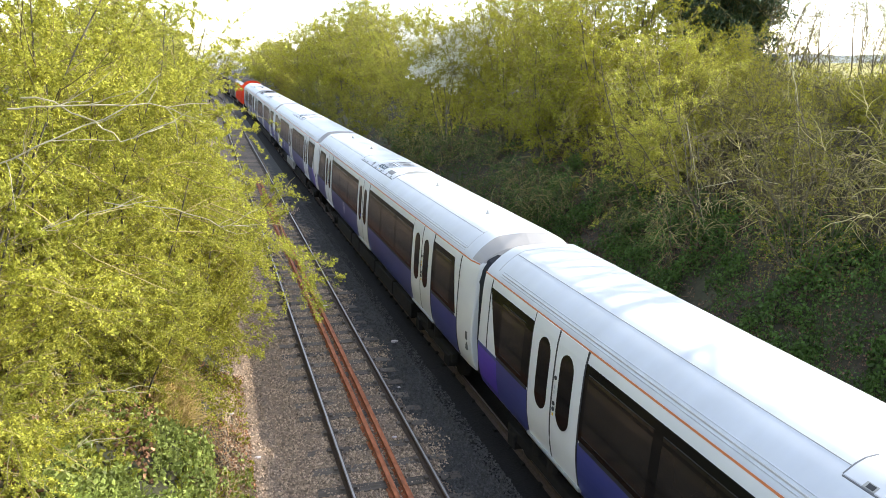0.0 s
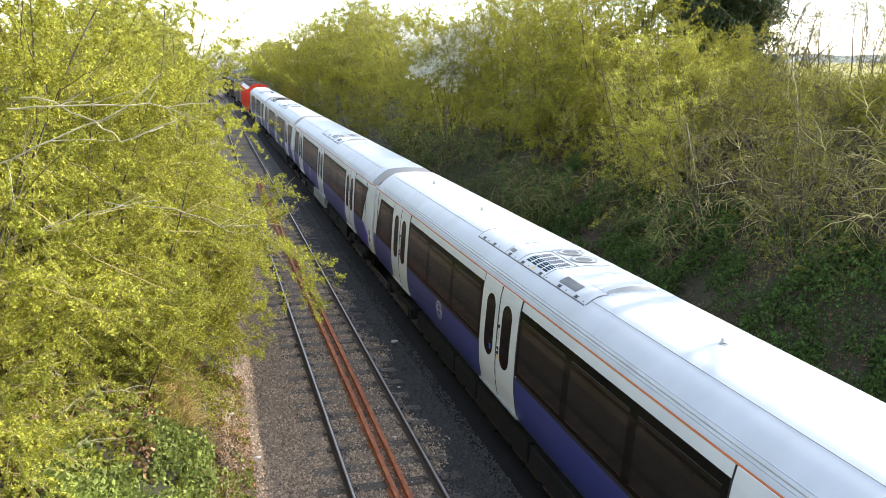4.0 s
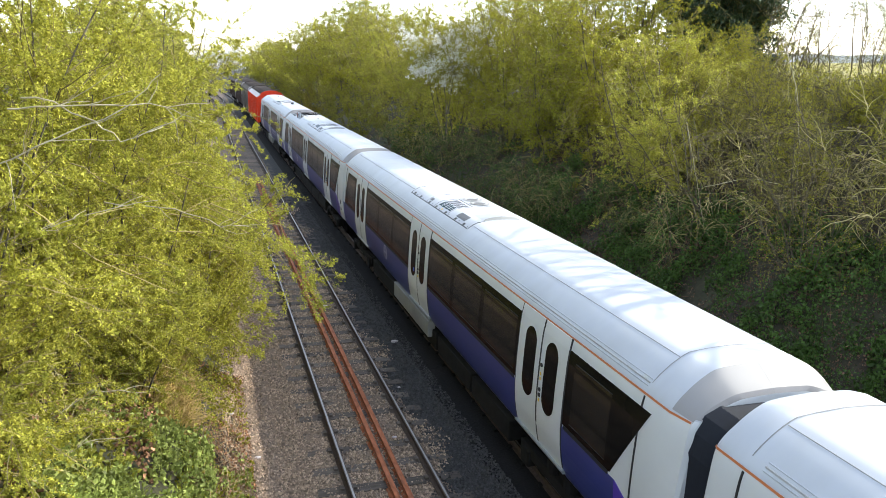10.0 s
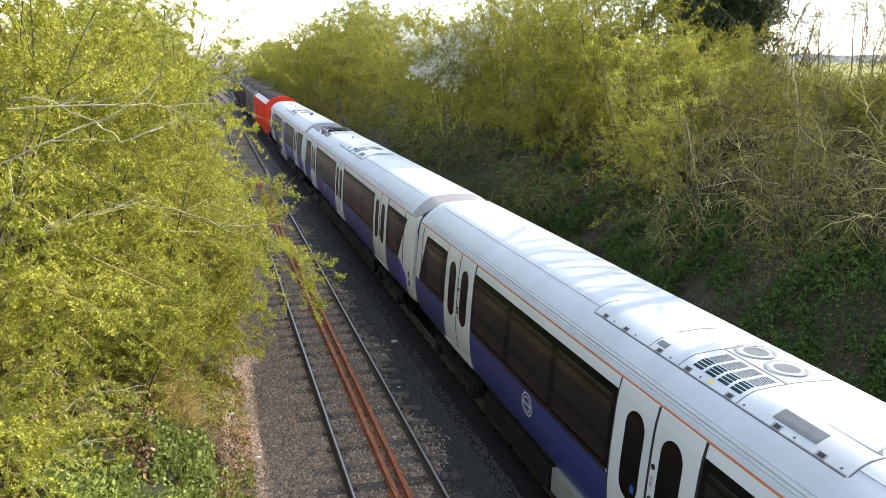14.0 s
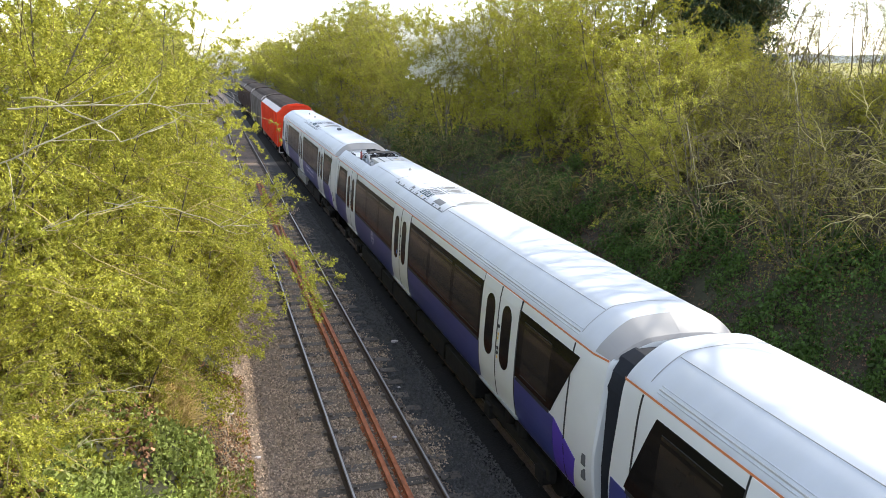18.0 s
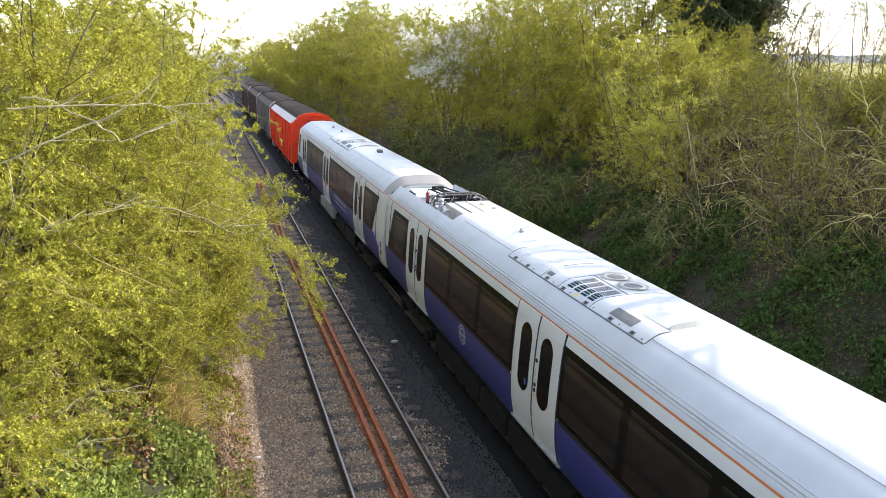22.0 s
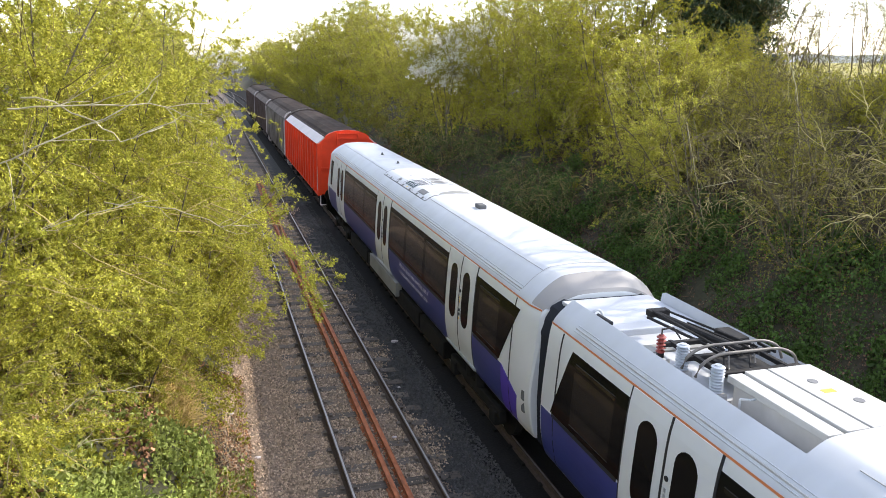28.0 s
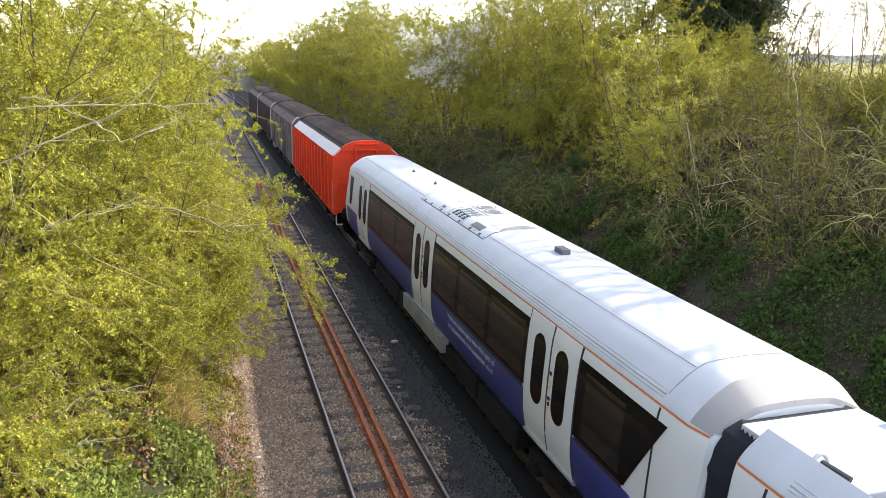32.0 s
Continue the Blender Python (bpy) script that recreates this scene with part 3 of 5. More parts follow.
def cane_thicket(name, seed, canes, reach):
    """Arching canes that rise from one rootstock and hang towards the track."""
    rng = np.random.default_rng(seed)
    ob = empty(name)
    for i in range(canes):
        a = rng.uniform(0, 2 * math.pi)
        way = np.array([[math.cos(a) * 0.5 - 0.35, math.sin(a) * 0.6, 1.0]])
        ln = grow(rng, np.array([[math.cos(a) * 0.5 * rng.random(), math.sin(a) * 0.5 * rng.random(), -0.1]]), way, np.array([reach * rng.uniform(0.6, 1.3)]), 12, 0.27, -0.14)
        cane = mk("cane", *tubes(ln, 0.013, 0.006, 5), M_CANE, ob)
        p, d = along(rng, ln, 6, 0.25, 0.95)
        tw = grow(rng, p, unit(d + rng.normal(0, 0.6, d.shape)), rng.uniform(0.3, 1.1, len(p)), 5, 0.18, -0.06)
        tagged(mk("side_shoot", *tubes(tw, 0.010, 0.004, 3), M_CANE, cane), kind="stuff")
    return ob


root = cane_thicket("arching_shrub", 401, 10, 2.9)
tagged(root, "bare shrub of pale arching canes on the bank", "shrub", group="arching shrubs on the bank")
settle(root, 8.0, 13.2, 0)
for k in range(20):
    plant(root, rng_p.uniform(7.3, 9.8), 11.4 + k * 0.5, rng_p.uniform(0, 360), rng_p.uniform(0.55, 0.95))


for x, y, t, s in ((-9.3, 9.6, 170, 0.62), (-8.9, 11.2, 200, 0.55), (-9.6, 8.2, 150, 0.7), (-8.4, 10.2, 185, 0.42), (-8.2, 13.6, 160, 0.5)):
    plant(root, x, y, t, s)


def ground_cover(name, seed, count, xr, yr, size, mat, label, height=0.25, blade=False, power=1.4, rough=0.45, least=-0.12, mound=0.0):
    """Many small leaves or blades in patches over the bank; mound heaps them up where the patch is thick."""
    rng = np.random.default_rng(seed)
    x, y = rng.uniform(*xr, count), yr[0] + (yr[1] - yr[0]) * rng.random(count) ** power
    mask = np.array([noise.noise((p * rough + seed, q * rough, seed * 1.7)) + 0.5 * noise.noise((p * 2.6, q * 2.6, seed)) for p, q in zip(x, y)])
    keep = mask > least
    x, y, mask = x[keep], y[keep], mask[keep]
    z = np.array([ground_z(p, q) for p, q in zip(x, y)])
    at = np.stack([x, y, z + rng.random(len(x)) ** 2 * (0 if blade else height) + mound * np.clip(mask - least, 0, 0.6) * np.sqrt(rng.random(len(x)))], 1)
    if blade:
        d = unit(rng.normal(0, 0.55, (len(at), 3)) + np.array([-0.1, 0, 0.8]))
        ln = grow(rng, at, d, size * rng.uniform(0.5, 1.4, len(at)), 2, 0.15, -0.35)
        v, f = tubes(ln, 0.007, 0.002, 3)
    else:
        v, f = leaves(rng, at, size, 0.8, 0.8)
    tagged(mk(name, v, f, mat), label, "undergrowth", kind="stuff")


ground_cover("ivy", 3, 80000, (2.6, 7.6), (8, 48), 0.062, M_IVY, "low green ivy and brambles covering the bank", 0.25, rough=0.9, least=-0.08, mound=0.8)
ground_cover("ivy", 4, 90000, (3.0, 7.4), (8, 27), 0.078, M_IVY, "green ivy patches on the bank behind the train", 0.3, power=1.0, rough=0.8, least=-0.06, mound=1.1)
ground_cover("dead_leaves", 26, 45000, (2.6, 9.0), (8, 40), 0.05, M_BRACKEN, "dead brown leaves under the shrubs", 0.3, power=1.2, rough=0.7, least=-0.35, mound=0.1)
ground_cover("dead_bracken", 6, 3000, (3.4, 9.0), (8, 30), 0.7, M_BRACKEN, "dead brown bracken and stems on the bank", blade=True, power=1.0, least=0.05)
ground_cover("dead_grass", 5, 4500, (3.6, 9.5), (22, 60), 0.55, M_DRY, "dry pale grass among the shrubs", blade=True, least=0.1)
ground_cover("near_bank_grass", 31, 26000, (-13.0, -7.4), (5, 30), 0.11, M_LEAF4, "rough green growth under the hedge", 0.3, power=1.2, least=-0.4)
ground_cover("dead_undergrowth", 33, 9000, (-10.5, -7.2), (6.5, 14), 0.08, M_LITTER, "brown dead leaves and stems under the hedge", 0.35, power=1.0, least=-0.2)
ground_cover("bank_brambles", 7, 11500, (-8.4, -6.35), (9.0, 12.6), 0.075, M_BRAMBLE, "green brambles at the foot of the bank", 0.3, mound=0.5)
ground_cover("bank_weeds", 8, 9000, (-7.6, -6.0), (13.0, 24), 0.05, M_LEAF, "green weeds at the foot of the shrubs", 0.3)
ground_cover("verge_grass", 9, 11000, (-8.0, -6.75), (12.6, 20), 0.42, M_DRY, "dry tan grass on the verge beside the ballast", blade=True)
ground_cover("verge_weeds", 13, 12000, (-6.9, -5.7), (10.0, 30), 0.055, M_LEAF2, "small weeds at the edge of the ballast", 0.10, least=-0.05, rough=0.9)
ground_cover("verge_brambles", 36, 2600, (-6.6, -5.75), (9.0, 13.0), 0.07, M_BRAMBLE, "bramble shoots creeping onto the ballast", 0.2, least=0.1, rough=1.3)
ground_cover("verge_straw", 21, 1100, (-6.7, -5.8), (10.0, 16), 0.28, M_STRAW, "flattened straw at the ballast edge", blade=True)
ground_cover("leaf_litter", 15, 9000, (-6.8, -5.7), (9, 17), 0.045, M_LITTER, "red-brown leaf litter at the ballast edge", 0.03, least=-0.25)


def through_points(rng, pts, stray=0.012):
    line = []
    for a, b in zip(pts, pts[1:]):
        for k in range(4):
            line.append(np.array(a) + (np.array(b) - np.array(a)) * k / 4 + rng.normal(0, stray, 3))
    line.append(np.array(pts[-1]))
    return np.array(line, float)[None]


def sprig(seed, pts, side=0.45, count=16, leafy=9, stray=0.025, thick=0.012):
    """A thin leafy branch that hangs out of the shrubs over the track."""
    rng = np.random.default_rng(seed)
    ob = empty("hawthorn_branch")
    tagged(ob, "thin hawthorn branch with bright young leaves over the track", "branch", group="overhanging branches")
    st = through_points(rng, pts, stray)
    v, f = tubes(st, thick, 0.004, 5)
    mk("stem", v, f, M_TWIG, ob)
    p, d = along(rng, st, count, 0.15, 1.0)
    tw = grow(rng, p, unit(d + rng.normal(0, 0.5, d.shape)), rng.uniform(0.25 * side, side, len(p)), 3, 0.2, -0.05)
    v, f = tubes(tw, 0.004, 0.002, 3)
    tagged(mk("branchwork", v, f, M_TWIG, ob), kind="stuff")
    c, _ = along(rng, tw, leafy, 0.1, 1.0)
    at = np.repeat(c, 5, 0) + rng.normal(0, 0.03, (len(c) * 5, 3))
    v, f = leaves(rng, at, 0.04, 0.65)
    tagged(mk("crown", v, f, M_LEAF, ob), kind="stuff")


SPRIGS = (((-7.3, 14.0, 5.3), (-5.9, 14.4, 4.7), (-4.6, 14.5, 3.2), (-4.2, 14.5, 2.35)), ((-7.0, 15.2, 4.2), (-5.2, 15.5, 3.5), (-4.2, 15.5, 3.1), (-3.62, 15.5, 2.6)),
          ((-7.0, 14.8, 4.0), (-5.5, 15.0, 3.3), (-4.8, 15.0, 2.4)), ((-7.0, 17.5, 1.9), (-5.9, 17.6, 2.0), (-5.1, 17.8, 1.7)), ((-7.0, 19.5, 2.6), (-5.8, 20.0, 2.7), (-5.0, 20.3, 2.2)),
          ((-7.2, 13.5, 4.2), (-6.2, 13.9, 4.0), (-5.4, 14.3, 3.4)), ((-7.0, 16.4, 0.9), (-6.0, 16.2, 1.2), (-5.4, 16.0, 0.9)), ((-7.0, 15.9, 1.9), (-5.8, 16.0, 2.2), (-5.0, 16.1, 1.6)))
for i, pts in enumerate(SPRIGS):
    sprig(200 + i, pts, 0.42 if i < 3 else 0.4, 26 if i < 3 else 16)
for i, pts in enumerate((((-6.4, 15.2, 4.3), (-5.2, 15.3, 3.6), (-4.55, 15.2, 2.7), (-4.2, 15.2, 1.9)), ((-6.2, 15.8, 4.0), (-4.9, 15.8, 3.3), (-4.2, 15.7, 2.5)), ((-6.2, 14.6, 4.4), (-5.0, 14.8, 3.9), (-4.45, 14.9, 3.1), (-4.2, 14.9, 2.5)))):
    sprig(210 + i, pts, 0.4, 20)
sprig(220, ((-6.6, 23.0, 5.6), (-5.1, 24.0, 5.5), (-4.15, 24.0, 5.1), (-4.0, 24.0, 4.4)), 0.2, 8)
sprig(221, ((-6.8, 28.0, 6.6), (-4.6, 30.0, 6.85), (-3.35, 30.0, 6.55), (-2.95, 30.0, 6.1)), 0.15, 6)


for i, pts in enumerate((((-7.6, 22.0, 7.6), (-6.6, 22.4, 8.3), (-5.9, 22.6, 8.2), (-5.3, 22.6, 7.7)), ((-7.4, 23.0, 8.2), (-6.5, 23.4, 8.8), (-5.9, 23.4, 8.7)),
                         ((-7.2, 24.0, 7.2), (-6.1, 24.4, 7.8), (-5.4, 24.4, 7.4), (-5.0, 24.4, 6.9)), ((-7.4, 21.0, 7.8), (-6.4, 21.4, 8.4), (-6.0, 21.4, 8.7)))):
    sprig(230 + i, pts, 0.6, 18, 4, 0.07, 0.008)


def dead_branch(seed, pts):
    """A pale bare branch through a few points, with side twigs."""
    rng = np.random.default_rng(seed)
    ob = empty("dead_branch")
    tagged(ob, "pale bare branch sticking out of the shrubs", "branch", group="dead branches")
    st = through_points(rng, pts)
    mk("stem", *tubes(st, 0.009, 0.004, 5), M_DEADWOOD, ob)
    p, d = along(rng, st, 5, 0.2, 0.9)
    for q, dd in zip(p, d):
        tw = grow(rng, q[None], unit(dd + rng.normal(0, 0.55, 3))[None], rng.uniform(0.2, 0.6, 1), 5, 0.18, 0.0)
        mk("side_twig", *tubes(tw, 0.005, 0.002, 4), M_DEADWOOD, ob)


DEAD_LINES = (((-8.4, 7.9, 5.9), (-7.68, 7.6, 6.25), (-6.88, 7.6, 6.62), (-6.58, 7.6, 6.91)), ((-7.9, 7.8, 6.6), (-7.44, 7.7, 6.61), (-6.89, 7.7, 6.62), (-6.17, 7.7, 6.64)),
              ((-7.8, 7.9, 6.7), (-7.26, 7.7, 6.53), (-6.96, 7.7, 6.3), (-6.48, 7.7, 6.47)), ((-8.6, 9.6, 1.6), (-8.18, 9.5, 2.76), (-7.71, 9.5, 3.11), (-7.07, 9.5, 3.0)),
              ((-8.7, 9.9, 1.7), (-7.88, 9.8, 2.29), (-7.34, 9.8, 2.3)), ((-7.6, 11.2, 5.1), (-6.67, 11.0, 5.02), (-6.08, 11.0, 4.76), (-5.54, 11.0, 4.75)),
              ((-9.0, 8.7, 5.1), (-8.25, 8.5, 5.2), (-7.5, 8.5, 5.44), (-6.73, 8.5, 5.59)),
              ((6.3, 14.9, 7.9), (6.52, 15.0, 7.4), (6.89, 15.0, 6.6), (7.3, 15.1, 5.2), (7.5, 15.2, 3.4)), ((5.41, 17.0, 5.7), (5.8, 17.0, 4.47), (6.32, 17.0, 2.7)),
              ((4.74, 15.0, 4.38), (5.95, 15.0, 4.55), (7.04, 15.0, 4.3), (7.6, 15.0, 3.3)))
for i, pts in enumerate(DEAD_LINES):
    dead_branch(300 + i, pts)
def buffer_stop(x, y):
    ob = empty("buffer_stop", (x, y, 0))
    tagged(ob, "dark rail-built buffer stop beside the line", "buffer stop")
    for sx in (-0.75, 0.75):
        part("upright", box((sx - 0.06, -0.06, -0.2), (sx + 0.06, 0.06, 1.25), 0.01), M_DARK, ob)
        part("stay", add_cyl(bmesh.new(), (sx, 0.0, 1.0), (sx, 1.6, -0.15), 0.05, 8), M_DARK, ob)
    part("beam", box((-1.2, -0.22, 0.85), (1.2, -0.06, 1.2), 0.02), M_DARK, ob)


buffer_stop(-6.1, 128)
turnout = empty("turnout", (0, 0, 0))
tagged(turnout, "turnout rails crossing between the two tracks", "railway track", kind="structure")
for dx in (-0.7525, 0.7525):
    rail("rail", TRACK_L + dx, 100, 165, turnout, curve=lambda y: bend(y) + 3.35 * (0.5 - 0.5 * math.cos(math.pi * (y - 100) / 65)))
post = empty("lineside_post", (-6.6, 92, 0))
tagged(post, "white painted lineside post", "post")
part("shaft", box((-0.14, -0.14, -0.3), (0.14, 0.14, 2.6), 0.02), M_WHITE, post)
part("cap", box((-0.18, -0.18, 2.6), (0.18, 0.18, 2.7), 0.02), M_WHITE, post)
for x, y, s in ((-1.72, 18.6, 0.075), (-3.05, 22.0, 0.05), (-2.95, 13.5, 0.035), (-2.3, 15.8, 0.03), (-5.6, 13.2, 0.05), (-6.0, 14.9, 0.045), (-5.9, 11.6, 0.07)):
    bm = bmesh.new()
    bmesh.ops.create_icosphere(bm, subdivisions=1, radius=s)
    for v in bm.verts:
        v.co = Vector((v.co.x * 1.5, v.co.y * 0.8, v.co.z * 0.6)) * (1 + 0.3 * noise.noise(v.co * 40))
    me = bpy.data.meshes.new("pale_stone")
    bm.to_mesh(me)
    bm.free()
    me.materials.append(M_PINKWHITE)
    st = new("pale_stone", me)
    st.location = (x, y, ground_z(x, y) + s * 0.35)
    tagged(st, "pale loose stone lying on the dark ballast", "stone", group="pale stones")
# ---- the train ----
PITCH = 22.491
CAR_Z = [0.90, 1.02, 1.2, 1.4, 1.6, 1.75, 2.0, 2.24, 2.6, 2.8, 2.95, 3.06, 3.16, 3.25, 3.36, 3.49, 3.60, 3.645, 3.668, 3.68]
CAR_X = [1.13, 1.185, 1.225, 1.255, 1.268, 1.27, 1.265, 1.255, 1.232, 1.218, 1.20, 1.182, 1.155, 1.10, 1.00, 0.85, 0.68, 0.57, 0.30, 0.0]
ORANGE_Z = 3.16


def dense_profile():
    """The cross-section, left to right, with closely spaced rounded points."""
    half = list(zip(CAR_X, CAR_Z))
    for _ in range(2):
        out = [half[0]]
        for (xa, za), (xb, zb) in zip(half, half[1:]):
            out += [(0.75 * xa + 0.25 * xb, 0.75 * za + 0.25 * zb), (0.25 * xa + 0.75 * xb, 0.25 * za + 0.75 * zb)]
        half = out + [half[-1]]
    return [(-x, z) for x, z in half] + [(x, z) for x, z in half[-2::-1]]


def side_x(z):
    return float(np.interp(z, CAR_Z, CAR_X))


def side_strip(name, lo, hi, zs, off, mat, parent, side=-1, thick=0.03, label=""):
    """A panel that follows the curved side; lo and hi give its ends along the car at height z."""
    v, f = [], []
    for z in zs:
        x = side_x(z)
        a, b = lo(z) if callable(lo) else lo, hi(z) if callable(hi) else hi
        v += [(side * (x + off), a, z), (side * (x + off), b, z), (side * (x - thick), a, z), (side * (x - thick), b, z)]
    for i in range(len(zs) - 1):
        p, q = 4 * i, 4 * i + 4
        f += [(p, p + 1, q + 1, q), (p, q, q + 2, p + 2), (p + 1, p + 3, q + 3, q + 1)]
    f += [(0, 2, 3, 1), (q, q + 1, q + 3, q + 2)]
    if side > 0:
        f = [t[::-1] for t in f]
    return mk(name, v, f, mat, parent, label)


def zrange(a, b, n=8):
    return [a + (b - a) * i / n for i in range(n + 1)]


def pill(c, half, z0, z1):
    """Ends of an upright window with round top and bottom."""
    def width(z):
        t = min(z - z0, z1 - z)
        return half if t >= half else math.sqrt(max(half * half - (half - max(t, 0)) ** 2, 1e-6))
    zs = [z0 + half * (1 - math.cos(a)) for a in np.linspace(0, math.pi / 2, 6)] + zrange(z0 + half, z1 - half, 5)[1:-1] + \
         [z1 - half * (1 - math.cos(a)) for a in np.linspace(math.pi / 2, 0, 6)]
    return (lambda z: c - width(z)), (lambda z: c + width(z)), zs


def shell(sections):
    """A body shell out of stations (y, inward, drop, well): inward narrows the side, drop lowers the roof, well sinks its middle."""
    prof = dense_profile()
    k = len(prof)
    v = []
    for y, inward, drop, well in sections:
        for x, z in prof:
            s = math.copysign(max(abs(x) - inward * min(1.0, max(0.35, (z - 1.2) / 1.6)), 0), x)
            z -= drop * max(0.0, (z - 3.08) / 0.6)
            if well and abs(x) < 0.80:
                z = min(z, well)
            v.append((s, y, z))
    f = []
    for j in range(len(sections) - 1):
        f += [(j * k + i, (j + 1) * k + i, (j + 1) * k + i + 1, j * k + i + 1) for i in range(k - 1)]
        f.append((j * k + k - 1, (j + 1) * k + k - 1, (j + 1) * k, j * k))
    f += [tuple(range(k)), tuple(range(len(sections) * k - 1, (len(sections) - 1) * k - 1, -1))]
    return v, f


WELL_Z = 3.24           # floor of the pantograph well
PIT_Z = 3.16            # floor of the equipment pit before it
DOORS = (2.87, 10.27, 17.73)
CAR_END = 20.64          # far panel line; the near panel line is the car's origin


def door(car, c, side):
    z0, z1 = 1.04, ORANGE_Z - 0.012
    for k, s in enumerate((-1, 1)):
        a, b = (c - 0.885, c - 0.012) if s < 0 else (c + 0.012, c + 0.885)
        leaf = side_strip("door", a, b, zrange(z0, z1, 12), 0.018, M_WHITE, car, side, label="pale grey sliding door with black seals")
        m = c + s * 0.40
        lo, hi, zs = pill(m, 0.215, 1.72, 2.90)
        side_strip("door_glass", lo, hi, zs, 0.024, M_GLASS, leaf, side, 0.0, "dark rounded door window")
    for y in (c - 0.90, c, c + 0.90):
        side_strip("door_seal", y - 0.022, y + 0.022, zrange(z0 + 0.02, z1, 10), 0.014 if y != c else 0.021, M_BLACK, car, side, 0.02)
    side_strip("door_step", c - 0.95, c + 0.95, [0.985, 1.035], 0.055, M_STEEL, car, side, 0.1, "steel door step")
    if side < 0:
        for z, dy in ((2.43, 0.09), (1.93, 0.10), (2.02, 0.10)):
            x = -(side_x(z) + 0.02)
            part("door_button", cyl((x, c - dy, z), (x - 0.014, c - dy, z), 0.035, 10), M_BLACK, car)
        for z, dy in ((2.28, 0.085), (2.2, 0.085), (1.84, 0.09)):
            x = -(side_x(z) + 0.02)
            part("door_label", box((x - 0.006, c - dy - 0.02, z - 0.025), (x, c - dy + 0.02, z + 0.025)), M_YELLOW if c < 9 or z < 1.9 else M_STEEL, car)


WIN_LO, WIN_HI = 1.83, 2.985


def window_band(car, a, b, side, panes=3, lo=None, hi=None):
    """A dark glazed band between doors; lo or hi = (at the foot, at the head) give a slanting end."""
    def ends(pair, plain):
        return plain if pair is None else (lambda z: pair[0] + (pair[1] - pair[0]) * (z - WIN_LO) / (WIN_HI - WIN_LO))
    w = side_strip("window", ends(lo, a), ends(hi, b), zrange(WIN_LO, WIN_HI, 6), 0.012, M_GLASS, car, side, 0.01, "dark tinted window band")
    step = (b - a) / panes
    for i in range(panes):
        y0, y1 = a + step * i + (0.10 if panes > 1 else 0.30), a + step * (i + 1) - (0.10 if panes > 1 else 0.22)
        if panes == 1 and lo:
            y0 = max(lo) + 0.16
        if panes == 1 and hi:
            y1 = min(hi) - 0.16
        pane = side_strip("pane", y0, y1, zrange(WIN_LO + 0.10, WIN_HI - 0.13, 4), 0.0135, M_PANE, w, side, 0.0, "brownish tinted window pane")
        for z0, z1 in ((WIN_LO + 0.085, WIN_LO + 0.10), (WIN_HI - 0.13, WIN_HI - 0.118)):
            side_strip("pane_seal", y0, y1, [z0, z1], 0.015, M_BLACK, w, side, 0.0)
    side_strip("window_rail", (lo[0] if lo else a) + 0.05, (hi[0] if hi else b) - 0.05, [WIN_LO - 0.06, WIN_LO], 0.016, M_BLACK, w, side, 0.0)
    return w


def bogie(name, y):
    bm = bmesh.new()
    for sx in (-1, 1):
        add_box(bm, (sx * 1.02 - 0.07, y - 1.55, 0.42), (sx * 1.02 + 0.07, y + 1.55, 0.62), 0.02)
        add_cyl(bm, (sx * 1.02, y - 0.3, 0.62), (sx * 1.02, y - 0.3, 0.95), 0.13, 10)
        add_cyl(bm, (sx * 1.02, y + 0.3, 0.62), (sx * 1.02, y + 0.3, 0.95), 0.13, 10)
    add_box(bm, (-1.0, y - 0.25, 0.45), (1.0, y + 0.25, 0.75), 0.03)
    return bm


WHEELS = []


def wheels(car, y):
    """Two wheelsets of a bogie, each turning about its own axle, in fixed axleboxes."""
    for dy in (-1.25, 1.25):
        bm = bmesh.new()
        for sx in (-1, 1):
            add_cyl(bm, (sx * 0.69, 0, 0), (sx * 0.80, 0, 0), 0.42, 24)
            add_cyl(bm, (sx * 0.66, 0, 0), (sx * 0.69, 0, 0), 0.45, 24)
        add_cyl(bm, (-0.8, 0, 0), (0.8, 0, 0), 0.09, 12)
        ws = part("wheelset", bm, M_DARK, car, "grimy steel wheelset")
        ws.location = (0, y + dy, 0.42)
        WHEELS.append(ws)
        for sx in (-1, 1):
            part("axlebox", box((sx * 1.02 - 0.13, y + dy - 0.16, 0.28), (sx * 1.02 + 0.13, y + dy + 0.16, 0.56), 0.03), M_DARK, car)


def roof_z(x):
    return float(np.interp(-abs(x), [-a for a in CAR_X], CAR_Z)) if abs(x) <= 1.155 else ORANGE_Z


def roof_sheet(x0, x1, y0, y1, off, nx=6):
    v, f = [], []
    for i in range(nx + 1):
        x = x0 + (x1 - x0) * i / nx
        z = roof_z(x)
        v += [(x, y0, z + off), (x, y1, z + off), (x, y0, z - 0.02), (x, y1, z - 0.02)]
    for i in range(nx):
        p, q = 4 * i, 4 * i + 4
        f += [(p, q, q + 1, p + 1), (p, p + 2, q + 2, q), (p + 1, q + 1, q + 3, p + 3)]
    f += [(0, 1, 3, 2), (q, q + 2, q + 3, q + 1)]
    return v, f


